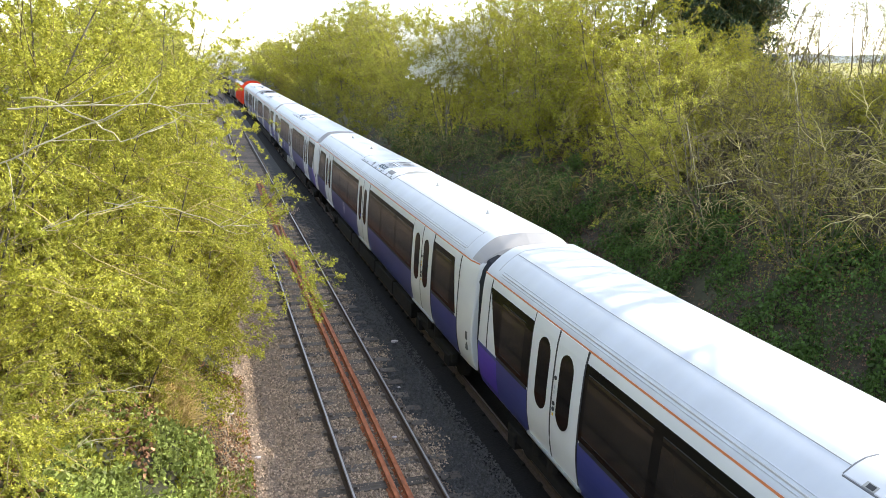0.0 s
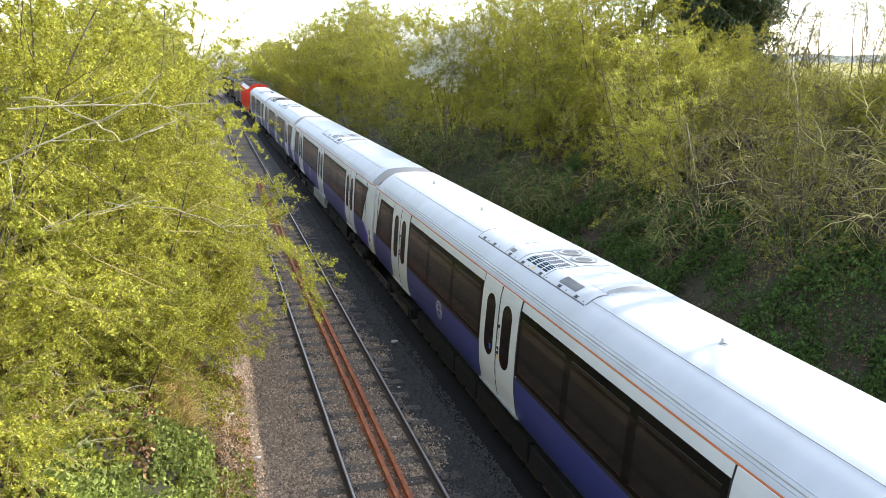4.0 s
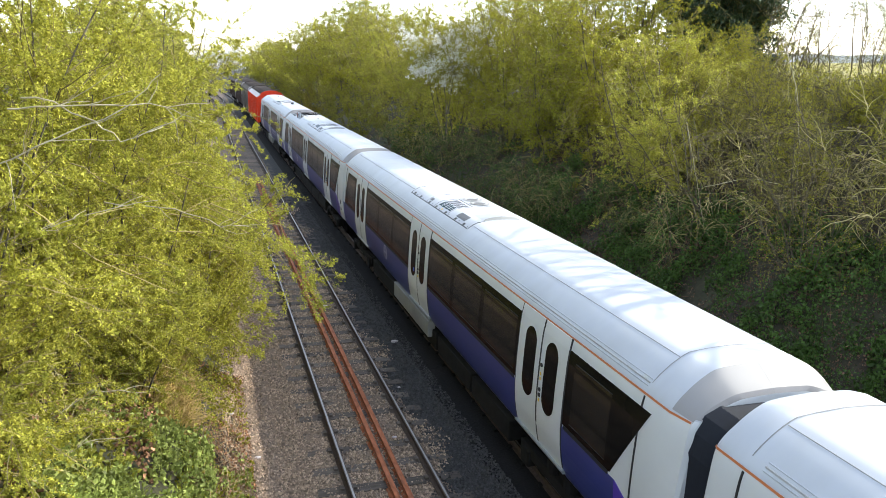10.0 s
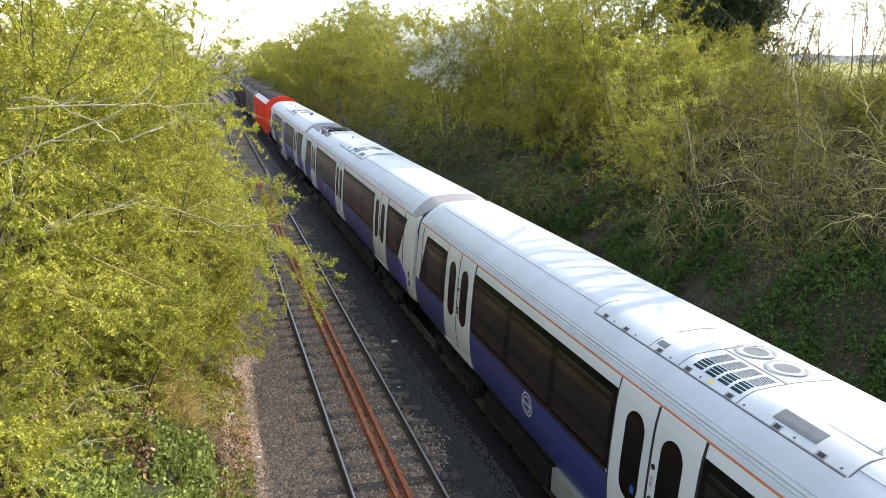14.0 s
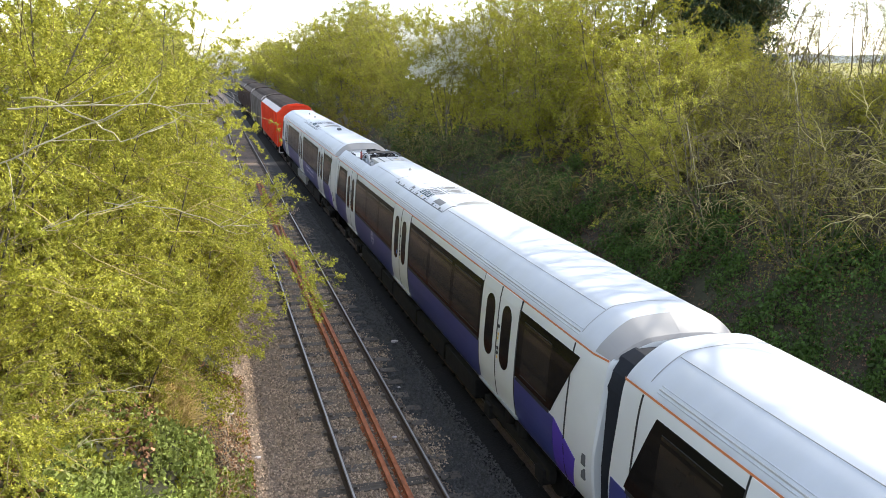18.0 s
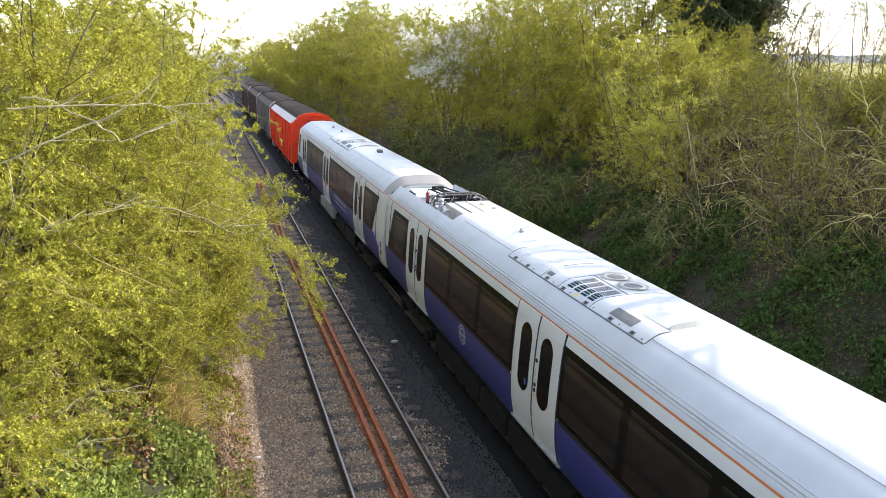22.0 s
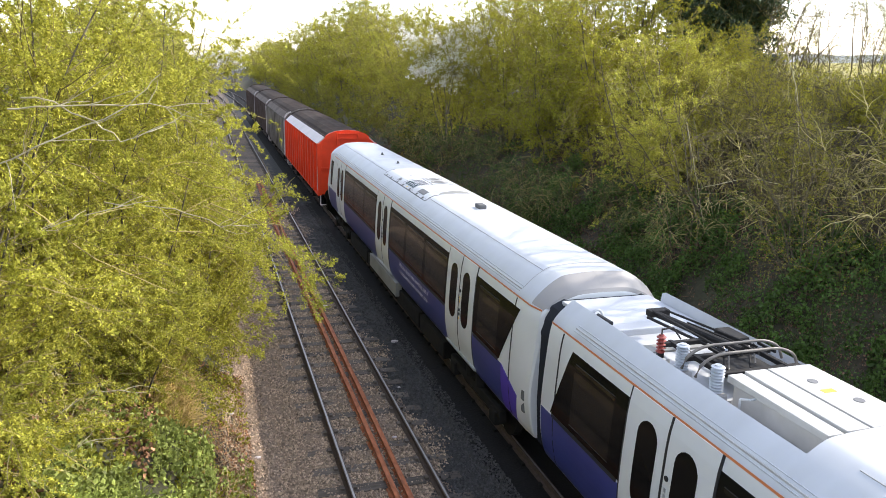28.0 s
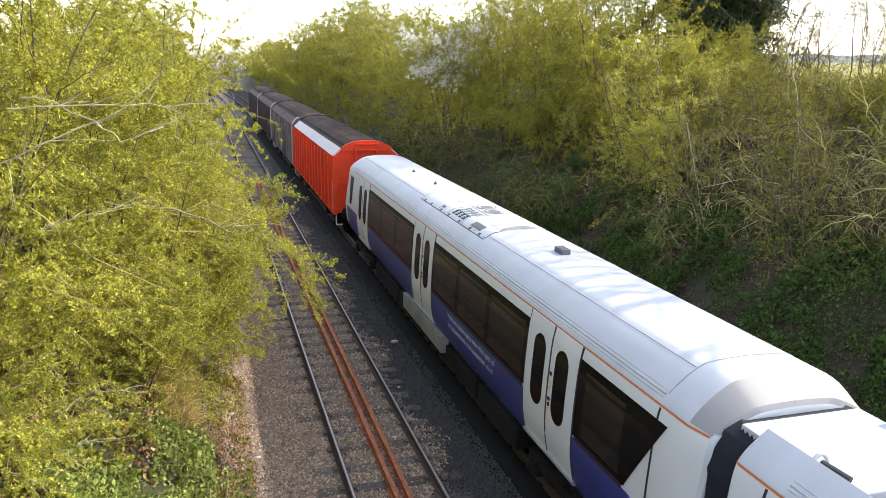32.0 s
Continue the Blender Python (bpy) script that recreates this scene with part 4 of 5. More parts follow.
def aircon(car, y):
    """Roof unit: cover, slotted intake and louvres, two fans, access plates and latches; y is its near end."""
    v, f = roof_sheet(-0.80, 0.80, y, y + 4.80, 0.006, 34)
    cover = mk("aircon_cover", v, f, M_ROOF, car, "white roof air-conditioning cover", smooth=True)
    cover.data.set_sharp_from_angle(angle=radians(30))
    zt = lambda x: roof_z(x) + 0.006
    for sx in (-1, 1):
        v, f = roof_sheet(sx * 0.815 - 0.005, sx * 0.815 + 0.005, y + 0.02, y + 4.80, 0.008, 2)
        mk("seam", v, f, M_SLATE, cover)
    for dy, x0, x1 in ((-0.010, -0.80, -0.42), (1.56, -0.80, 0.46), (2.66, -0.80, 0.46), (3.32, -0.80, -0.60), (3.36, -0.36, 0.21), (4.80, -0.80, -0.42)):
        v, f = roof_sheet(x0, x1, y + dy, y + dy + 0.014, 0.010, 28)
        mk("seam", v, f, M_LOUVRE, cover)
    for r in range(4):
        y0 = y + 1.64 + 0.232 * r
        for s in range(14):
            x0 = -0.705 + s * 0.050 if s < 4 else -0.497 + (s - 4) * 0.028
            v, f = roof_sheet(x0, x0 + (0.034 if s < 4 else 0.014), y0, y0 + 0.175, 0.010, 1)
            mk("intake_slot" if s < 4 else "louvre", v, f, M_TEAL if s < 4 else M_SLATE, cover)
    v, f = roof_sheet(-0.165, -0.140, y + 1.57, y + 2.66, 0.010, 1)
    mk("seam", v, f, M_LOUVRE, cover)
    for yy in (y + 1.93, y + 2.47):
        xc = 0.15
        for name, r0, r1, m, dz in (("fan_ring", 0.245, 0.205, M_SKIRT, 0.020), ("fan", 0.205, 0.15, M_BOX, 0.010), ("fan_hub", 0.15, 0.0, M_LOUVRE, 0.012)):
            vv, ff, seg = [], [], 28
            for k in range(seg):
                a0 = 2 * math.pi * k / seg
                for r_ in (r0, r1):
                    x = xc + r_ * math.cos(a0)
                    vv.append((x, yy + r_ * math.sin(a0), zt(x) + dz))
            for k in range(seg):
                n = (k + 1) % seg
                ff.append((2 * k, 2 * n, 2 * n + 1, 2 * k + 1))
            mk(name, vv, ff, m, cover)
    v, f = roof_sheet(-0.722, -0.562, y + 0.49, y + 1.10, 0.010, 6)
    mk("access_plate", v, f, M_LOUVRE, cover, "grey access plate")
    v, f = roof_sheet(-0.72, -0.64, y + 3.08, y + 3.28, 0.009, 3)
    mk("access_plate", v, f, M_LOUVRE, cover)
    for dy in (0.30, 0.90, 1.66, 2.44, 3.06, 3.89, 4.46):
        v, f = roof_sheet(-0.805, -0.745, y + dy, y + dy + 0.13, 0.010, 2)
        plate = mk("latch_plate", v, f, M_SKIRT, cover)
        v, f = roof_sheet(-0.797, -0.755, y + dy + 0.02, y + dy + 0.10, 0.013, 2)
        mk("latch", v, f, M_BLACK, plate)
        v, f = roof_sheet(-0.785, -0.765, y + dy - 0.20, y + dy - 0.17, 0.010, 1)
        mk("bolt", v, f, M_SLATE, cover)
    v, f = roof_sheet(-0.78, -0.74, y + 2.05, y + 2.12, 0.010, 1)
    mk("warning_label", v, f, M_YELLOW, cover)
    # raised outlet hood at the near end, its grey mouth towards the near end
    top, mouth, face, grille = [], [], [], []
    for i in range(13):
        x = -0.42 + 0.84 * i / 12
        h = 0.006 + 0.05 * math.sin(math.pi * i / 12) ** 0.5
        mouth += [(x, y + 0.02, roof_z(x) + 0.006), (x, y + 0.09, roof_z(x) + 0.008 + h)]
        top += [(x, y + 0.09, roof_z(x) + 0.008 + h), (x, y + 0.72, roof_z(x) + 0.008)]
    for i in range(12):
        p = 2 * i
        face.append((p, p + 2, p + 3, p + 1))
        grille.append((p, p + 2, p + 3, p + 1))
    hood = mk("outlet_hood", top, face, M_ROOF, cover, smooth=True)
    mk("outlet_grille", mouth, grille, M_SKIRT, hood, "grey outlet grille")


def base_car(name, cab=False, near="arrow", far="plain", well=False):
    car = empty(name)
    cap = [(-0.86, 0.15, 0.27, 0), (-0.83, 0.085, 0.21, 0), (-0.53, 0.0, 0.0, 0), (-0.10, 0.0, 0.0, 0)]
    if cab:
        st = cap + [(19.8, 0.0, 0.0, 0), (20.4, 0.02, 0.04, 0), (20.9, 0.07, 0.12, 0), (21.3, 0.16, 0.30, 0), (21.55, 0.30, 0.55, 0), (21.7, 0.46, 0.85, 0)]
    elif well:
        st = cap + [(16.10, 0.0, 0.0, 0), (16.11, 0.0, 0.0, PIT_Z), (17.78, 0.0, 0.0, PIT_Z), (17.79, 0.0, 0.0, WELL_Z), (CAR_END + 0.44, 0.0, 0.0, WELL_Z), (CAR_END + 0.50, 0.03, 0.04, WELL_Z)]
    else:
        st = cap + [(CAR_END + 0.34, 0.0, 0.0, 0), (CAR_END + 0.47, 0.02, 0.03, 0), (CAR_END + 0.52, 0.06, 0.09, 0)]
    v, f = shell(st)
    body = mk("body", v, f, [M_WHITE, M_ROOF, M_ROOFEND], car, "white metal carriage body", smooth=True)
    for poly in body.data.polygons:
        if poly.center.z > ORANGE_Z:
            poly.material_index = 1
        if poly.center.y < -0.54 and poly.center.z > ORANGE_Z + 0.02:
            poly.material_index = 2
    body.data.set_sharp_from_angle(angle=radians(24))
    prof = [(x, roof_z(x)) for x in np.linspace(-1.15, 1.15, 29)]
    for y in (0.0,) if cab or well else (0.0, CAR_END):
        bm = bmesh.new()
        for (xa, za), (xb, zb) in zip(prof, prof[1:]):
            q = [bm.verts.new(c) for c in ((xa, y, za + 0.004), (xb, y, zb + 0.004), (xb, y + 0.016, zb + 0.004), (xa, y + 0.016, za + 0.004))]
            bm.faces.new(q)
        part("roof_joint", bm, M_SKIRT, car)
    e1 = CAR_END if not cab else 20.0
    for sx in (-1, 1):
        bm = bmesh.new()
        x = sx * 0.70
        add_box(bm, (x - 0.004, 0.03, roof_z(x) - 0.01), (x + 0.004, 15.6 if well else e1 - 0.02, roof_z(x) + 0.003))
        part("roof_seam", bm, M_SKIRT, car)
        for x, h, w in ((1.075, 0.010, 0.010), (1.04, 0.008, 0.006), (1.105, 0.007, 0.006)):
            bm = bmesh.new()
            add_box(bm, (sx * x - w, 0.04, roof_z(x) - 0.02), (sx * x + w, e1 - 0.2, roof_z(x) + h), 0.004)
            part("gutter", bm, M_BOX if x == 1.075 else M_ROOF, car)
        # stripe, bent in at the near end
        vv, ff = [], []
        ys = [(-0.83, 0.08), (-0.53, 0.0), (-0.33, 0.0), (CAR_END + 0.44 if not cab else 19.6, 0.0)] + ([(CAR_END + 0.50, 0.03)] if not cab else [])
        if sx > 0:
            ys = ys[2:]
        for yy, inw in ys:
            for zz in (ORANGE_Z - 0.014, ORANGE_Z + 0.012):
                vv.append((sx * (side_x(zz) - inw + 0.006), yy, zz - inw * 0.12))
        for i in range(len(ys) - 1):
            ff.append((2 * i, 2 * i + 2, 2 * i + 3, 2 * i + 1) if sx > 0 else (2 * i, 2 * i + 1, 2 * i + 3, 2 * i + 2))
        mk("stripe", vv, ff, M_ORANGE, car, "orange cantrail stripe")
        # dark panel line at each end
        side_strip("panel_joint", -0.015, 0.015, zrange(0.95, ORANGE_Z - 0.03, 26), 0.008, M_BLACK, car, sx, 0.01)
        if not cab:
            side_strip("panel_joint", CAR_END - 0.015, CAR_END + 0.015, zrange(0.95, ORANGE_Z - 0.03, 26), 0.008, M_BLACK, car, sx, 0.01)
        # blue band under the windows
        edges = [0.38 if near == "arrow" else 0.02] + [e for d in DOORS for e in (d - 0.92, d + 0.92)] + [CAR_END + 0.44 if not cab else 20.6]
        for i in range(0, len(edges), 2):
            lo, hi = edges[i], edges[i + 1]
            side_strip("blue_panel", lo, hi, zrange(0.93, WIN_LO - 0.05, 7), 0.008, M_BLUE, car, sx, 0.02, "blue-violet lower side panel")
        if near == "arrow":
            side_strip("violet_panel", lambda z: -0.24 - 0.26 * (z - 0.93) if z < 1.48 else -0.383 + 2.5 * (z - 1.48), 0.375, zrange(0.93, 1.48, 4) + zrange(1.50, WIN_LO - 0.05, 4), 0.008, M_VIOLET, car, sx, 0.02, "bright violet panel end")
        if far == "violet":
            side_strip("violet_panel", CAR_END - 0.55, CAR_END + 0.44, zrange(0.93, WIN_LO - 0.12, 5), 0.010, M_VIOLET, car, sx, 0.02, "bright violet panel end")
        # windows
        d = DOORS
        window_band(car, 0.14, d[0] - 0.93, sx, 1, (0.50, -0.22) if near == "arrow" else (0.12, 0.42))
        window_band(car, d[0] + 0.93, d[1] - 0.93, sx, 3)
        window_band(car, d[1] + 0.93, d[2] - 0.93, sx, 3)
        if not cab:
            window_band(car, d[2] + 0.93, CAR_END - 0.10, sx, 1, None, (CAR_END + 0.10, CAR_END - 0.38) if far == "plain" else (CAR_END - 0.5, CAR_END - 0.02))
        else:
            side_strip("cab_window", lambda z: 19.55 + 0.25 * (2.95 - z), 20.1, zrange(1.95, 2.95, 5), 0.012, M_GLASS, car, sx, 0.02, "dark cab side window")
        for c in d:
            door(car, c, sx)
        # end panel fittings
        for z in (1.38, 1.60):
            xa, xb = sorted((sx * (side_x(z) - 0.10), sx * (side_x(z) - 0.004)))
            part("end_socket", box((xa, -0.68, z - 0.09), (xb, -0.56, z + 0.09), 0.01), M_SLATE, car)
    # step over the gangway behind the pantograph
    if well:
        part("gangway_hood", box((-0.79, 20.05, WELL_Z - 0.10), (0.79, CAR_END + 0.90, WELL_Z + 0.10), 0.02), M_ROOF, car)
    # gangway bellows at the near end
    def ring(y, s):
        half = [(1.06, 0.85), (1.11, 1.6), (1.09, 2.8), (1.04, 3.05), (0.92, 3.24), (0.72, 3.33)]
        return [(-x * s, y, 2 + (z - 2) * s) for x, z in half] + [(x * s, y, 2 + (z - 2) * s) for x, z in half[::-1]]
    vv, ff = [], []
    folds = 15
    for j in range(folds):
        vv += ring(-0.85 - 0.50 * j / (folds - 1), 1.0 if j % 2 == 0 else 0.965)
    for j in range(folds - 1):
        ff += [(12 * j + i, 12 * j + 12 + i, 12 * j + 13 + i, 12 * j + 1 + i) for i in range(11)]
    mk("gangway_bellows", vv, ff, M_NAVY, car, "dark ribbed rubber gangway bellows")
    bm = bmesh.new()
    add_box(bm, (-0.95, 0.4, 0.62), (0.95, (CAR_END if not cab else 20.4) - 0.4, 0.93), 0.03)
    part("underframe", bm, M_DARK, car, "dark grimy underframe")
    # cases widened and lengthened to stand in for black shadow under the train
    for y0, y1 in ((4.3, 6.4), (6.5, 8.9), (9.0, 11.6), (11.7, 13.1), (13.2, 16.3)):
        bm = bmesh.new()
        add_box(bm, (-1.13, y0, 0.30), (1.13, y1, 0.72), 0.03)
        part("equipment_case", bm, M_DARK, car)
    for y in (2.3, 18.3):
        part("bogie_frame", bogie("bogie_frame", y), M_DARK, car, "dark bogie frame")
        wheels(car, y)
    return car


def side_skirt(car, y0, y1):
    bm = bmesh.new()
    add_box(bm, (-1.24, y0, 0.52), (-1.06, (y0 + y1) / 2 - 0.01, 0.92), 0.01)
    add_box(bm, (-1.24, (y0 + y1) / 2 + 0.01, 0.52), (-1.06, y1, 0.92), 0.01)
    part("equipment_skirt", bm, M_SKIRT, car, "pale grey equipment skirt below the doors")


def roundel(car, y, z):
    """The operator's mark, as a plain ring and bar."""
    bm = bmesh.new()
    seg = 24
    def pt(r, t):
        zz = z + r * math.sin(t)
        return bm.verts.new((-(side_x(zz) + 0.0115), y + r * math.cos(t), zz))
    for r0, r1 in ((0.215, 0.18), (0.145, 0.115)):
        for k in range(seg):
            t0, t1 = 2 * math.pi * k / seg, 2 * math.pi * (k + 1) / seg
            bm.faces.new([pt(r0, t0), pt(r0, t1), pt(r1, t1), pt(r1, t0)])
    for a, b in ((-0.20, 0.20),):
        bm.faces.new([bm.verts.new((-(side_x(zz) + 0.012), y + yy, zz)) for yy, zz in ((a, z - 0.02), (b, z - 0.02), (b, z + 0.02), (a, z + 0.02))])
    part("roundel", bm, M_LETTER, car, "pale ring-shaped mark on the blue panel")


def roof_aerial(car, x, y, dark=True, big=False):
    bm = bmesh.new()
    z = roof_z(x)
    if big:
        add_box(bm, (x - 0.09, y - 0.17, z - 0.01), (x + 0.09, y + 0.17, z + 0.10), 0.025)
    else:
        add_cyl(bm, (x, y, z - 0.01), (x, y, z + 0.015), 0.06, 12)
        add_cyl(bm, (x, y, z + 0.015), (x, y + 0.02, z + 0.075), 0.045, 10, 0.02)
    part("roof_aerial", bm, M_SLATE if dark else M_BOX, car, "small roof aerial")


def lettering(car, text, y, z, size):
    cu = bpy.data.curves.new("lettering", "FONT")
    cu.body, cu.size = text, size
    cu.extrude = 0.001
    tmp = new("lettering", cu)
    me = bpy.data.meshes.new_from_object(tmp.evaluated_get(bpy.context.evaluated_depsgraph_get()))
    scene.collection.objects.unlink(tmp)
    bpy.data.objects.remove(tmp)
    me.materials.append(M_LETTER)
    ob = new("lettering", me)
    ob.parent = car
    ob["label"] = "small white lettering on the blue panel"
    # text runs towards the near end, facing out of the left side
    ob.matrix_basis = Matrix.Translation((-(side_x(z) + 0.014), y, z)) @ Matrix(((0, 0, -1, 0), (-1, 0, 0, 0), (0, 1, 0, 0), (0, 0, 0, 1)))
    return ob


def insulator(car, x, y, z, h, r, mat, discs=6):
    """A ribbed post, turned from one outline."""
    prof = [(r * 0.6, 0.0)]
    for i in range(discs):
        z0 = h * (i + 0.35) / (discs + 0.4)
        prof += [(r * 0.55, z0), (r, z0 + h * 0.25 / discs), (r * 0.92, z0 + h * 0.45 / discs), (r * 0.55, z0 + h * 0.7 / discs)]
    prof += [(r * 0.5, h), (0.0, h)]
    seg, vv, ff = 14, [], []
    for k in range(seg):
        a = 2 * math.pi * k / seg
        vv += [(x + q * math.cos(a), y + q * math.sin(a), z + zz) for q, zz in prof]
    m = len(prof)
    for k in range(seg):
        n = (k + 1) % seg
        ff += [(k * m + i, n * m + i, n * m + i + 1, k * m + i + 1) for i in range(m - 1)]
    mk("insulator", vv, ff, mat, car, "ribbed roof insulator")


def pantograph(car):
    """Roof well with a folded pantograph, insulators and a transformer cover, at the far end."""
    zw = 3.363                  # top of the plinths that carry the insulators and the frame
    for x, y in ((-0.60, 18.5), (-0.60, 17.8), (-0.62, 18.95), (0.60, 17.9), (0.60, 18.9)):
        part("plinth", box((x - 0.10, y - 0.10, WELL_Z - 0.01), (x + 0.10, y + 0.10, zw + (0.14 if x > 0 else 0.0)), 0.015), M_BOX, car)
    # transformer cover
    bm = bmesh.new()
    add_box(bm, (-0.42, 16.24, PIT_Z - 0.01), (0.62, 17.72, 3.52), 0.01)
    part("roof_equipment_box", bm, M_BOX, car, "grey roof equipment box")
    for x0, x1 in ((-0.50, -0.30), (-0.27, 0.02), (0.05, 0.66)):
        part("equipment_lid", box((x0, 16.2, 3.51), (x1, 17.75, 3.60 if x0 < -0.4 else 3.62), 0.015), M_BOX, car, "flat off-white lid")
    part("lid_strip", box((0.015, 16.2, 3.55), (0.055, 17.75, 3.612)), M_SLATE, car)
    for x, y in ((0.3, 17.3), (0.42, 16.75)):
        part("lid_plate", cyl((x, y, 3.618), (x, y, 3.626), 0.06, 14), M_LOUVRE, car)
    part("lid_mark", box((0.2, 17.0, 3.618), (0.36, 17.08, 3.624)), M_YELLOW, car)
    bm = bmesh.new()
    add_box(bm, (-0.72, 16.25, PIT_Z), (-0.62, 17.6, PIT_Z + 0.07), 0.015)
    add_cyl(bm, (-0.56, 16.3, PIT_Z + 0.09), (-0.56, 17.1, PIT_Z + 0.09), 0.045, 10)
    add_pipe(bm, [(-0.62, 17.35, PIT_Z + 0.05), (-0.62, 17.35, PIT_Z + 0.32), (-0.56, 17.25, PIT_Z + 0.35), (-0.5, 17.25, PIT_Z + 0.35)], 0.014)
    part("roof_pipe", bm, M_STEEL, car)
    bm = bmesh.new()
    add_box(bm, (-0.12, 16.19, 3.53), (0.0, 16.2, 3.595))
    add_box(bm, (0.25, 16.19, 3.53), (0.36, 16.2, 3.605))
    part("warning_label", bm, M_YELLOW, car, "yellow warning label")
    for x, y in ((-0.60, 18.5), (-0.60, 17.8)):
        insulator(car, x, y, zw, 0.35, 0.085, M_CERAMIC, 9)
    insulator(car, -0.62, 18.95, zw + 0.05, 0.26, 0.065, M_REDCER, 5)
    part("insulator_foot", add_cyl(bmesh.new(), (-0.62, 18.95, zw - 0.02), (-0.62, 18.95, zw + 0.06), 0.05, 10), M_DULL, car)
    bm = bmesh.new()
    add_pipe(bm, [(-0.62, 18.95, zw + 0.31), (-0.60, 18.98, zw + 0.37), (-0.42, 19.0, zw + 0.37), (-0.36, 18.9, zw + 0.24)], 0.012)
    part("busbar", bm, M_DULL, car)
    # folded pantograph: base frame, lower arm, upper arm, head
    for x in (-0.46, 0.46):
        part("base_rail", box((x - 0.03, 17.85, zw + 0.15), (x + 0.03, 19.0, zw + 0.21), 0.01), M_DULL, car)
    for y in (17.90, 18.45, 18.95):
        part("base_beam", box((-0.60, y - 0.04, zw + 0.14), (0.66, y + 0.04, zw + 0.20), 0.01), M_DULL, car)
    part("spring_case", box((-0.26, 17.95, zw + 0.06), (0.34, 18.45, zw + 0.16), 0.02), M_DULL, car)
    part("damper_case", box((0.36, 18.75, zw + 0.06), (0.60, 19.2, zw + 0.24), 0.03), M_DULL, car, "black damper case")
    for k in range(9):
        yy = 17.98 + 0.10 * (k % 5)
        xx = -0.3 + 0.15 * (k // 2)
        part("linkage", add_cyl(bmesh.new(), (xx, yy, zw + 0.18), (xx + 0.10, yy + 0.16, zw + 0.28), 0.011, 6), M_BRASS if k % 3 == 0 else M_DULL, car)
    for x in (0.42, 0.52):
        part("hose", add_pipe(bmesh.new(), [(x, 18.75, zw + 0.2), (x - 0.03, 18.62, zw + 0.25), (x - 0.12, 18.52, zw + 0.2)], 0.012), M_BRASS, car)
    bm = bmesh.new()
    add_cyl(bm, (0.16, 18.35, zw + 0.24), (-0.12, 20.0, zw + 0.24), 0.055, 10, 0.048)
    add_box(bm, (-0.20, 19.88, zw + 0.19), (0.12, 20.03, zw + 0.29), 0.02)
    part("pantograph_lower_arm", bm, M_DULL, car, "black tubular lower arm")
    part("control_rod", add_cyl(bmesh.new(), (0.04, 18.4, zw + 0.16), (-0.24, 19.9, zw + 0.20), 0.022, 8), M_DULL, car)
    for x in (-0.10, 0.10):
        part("pantograph_upper_arm", add_cyl(bmesh.new(), (x - 0.05, 19.95, zw + 0.28), (x * 2.4 + 0.05, 18.25, zw + 0.32), 0.017, 8), M_DULL, car)
    part("counter_rod", add_cyl(bmesh.new(), (0.22, 19.6, zw + 0.18), (0.34, 18.5, zw + 0.22), 0.018, 8), M_DULL, car)
    for y in (18.02, 18.30):
        pts = []
        for i in range(25):
            t = -1 + 2 * i / 24
            u = max(0.0, abs(t) - 0.42) / 0.58
            pts.append((0.74 * t, y, zw + 0.38 - 0.27 * (1 - math.sqrt(max(0.0, 1 - u * u)))))
        mk("pantograph_head", *tubes(np.array([pts]), 0.02, 0.02, 8), M_BRASS, car, "worn bow-shaped contact strip", smooth=True)
    for x in (-0.36, -0.12, 0.12, 0.36):
        part("head_carrier", box((x - 0.015, 18.0, zw + 0.325), (x + 0.015, 18.32, zw + 0.36), 0.005), M_DULL, car)
    part("cable_gland", cyl((-0.72, 20.48, zw + 0.07), (-0.64, 20.2, zw + 0.03), 0.04, 10), M_BLACK, car)
    arch = [(-0.72 + 0.10 * math.cos(a), 20.50, zw - 0.005 + 0.16 * math.sin(a)) for a in np.linspace(0, math.pi, 15)]
    mk("cable_hood", *tubes(np.array([arch]), 0.022, 0.022, 8), M_ROOF, car, smooth=True)
    bm = bmesh.new()
    add_box(bm, (-0.74, 19.35, WELL_Z - 0.002), (0.74, 19.60, WELL_Z + 0.03), 0.008)
    part("roof_rib", bm, M_SKIRT, car)
    bm = bmesh.new()
    for y in (17.3, 17.0):
        add_pipe(bm, [(0.70, y, PIT_Z), (0.70, y + 0.05, PIT_Z + 0.18), (0.70, y + 0.4, PIT_Z + 0.2)], 0.02)
    part("roof_conduit", bm, M_STEEL, car)


CARRIAGE = "white electric train carriage with blue-violet lower panels"


def carriage(label, near, far, well=False):
    car = base_car("train_carriage", False, near, far, well)
    tagged(car, label, "train carriage", group="carriages of the train")
    aircon(car, 7.88)
    roundel(car, 13.9, 1.54)
    x = side_x(1.9) + 0.0225
    part("door_sign", box((-x - 0.004, 10.52, 1.86), (-x, 10.60, 1.96)), M_SIGN, car, "small blue door sign")
    return car


cars = [carriage(CARRIAGE + " and a violet end", "arrow", "violet"), carriage(CARRIAGE + " between two others", "plain", "plain"),
        carriage(CARRIAGE + " and a grey skirt", "arrow", "plain"), carriage("white electric train carriage with a folded pantograph on its roof", "arrow", "plain", True)]
for y in (1.55, 5.6, 14.6, 18.6):
    roof_aerial(cars[1], -0.05, y, False)
pantograph(cars[3])
roof_aerial(cars[3], -0.05, 13.88, False)
side_skirt(cars[2], 9.35, 12.9)
cabcar = base_car("driving_carriage", cab=True)
tagged(cabcar, "white driving carriage with a rounded cab end", "train carriage", group="carriages of the train")
aircon(cabcar, 7.2)
roof_aerial(cabcar, 0.0, 5.2, True, True)
roof_aerial(cabcar, -0.05, 13.3)
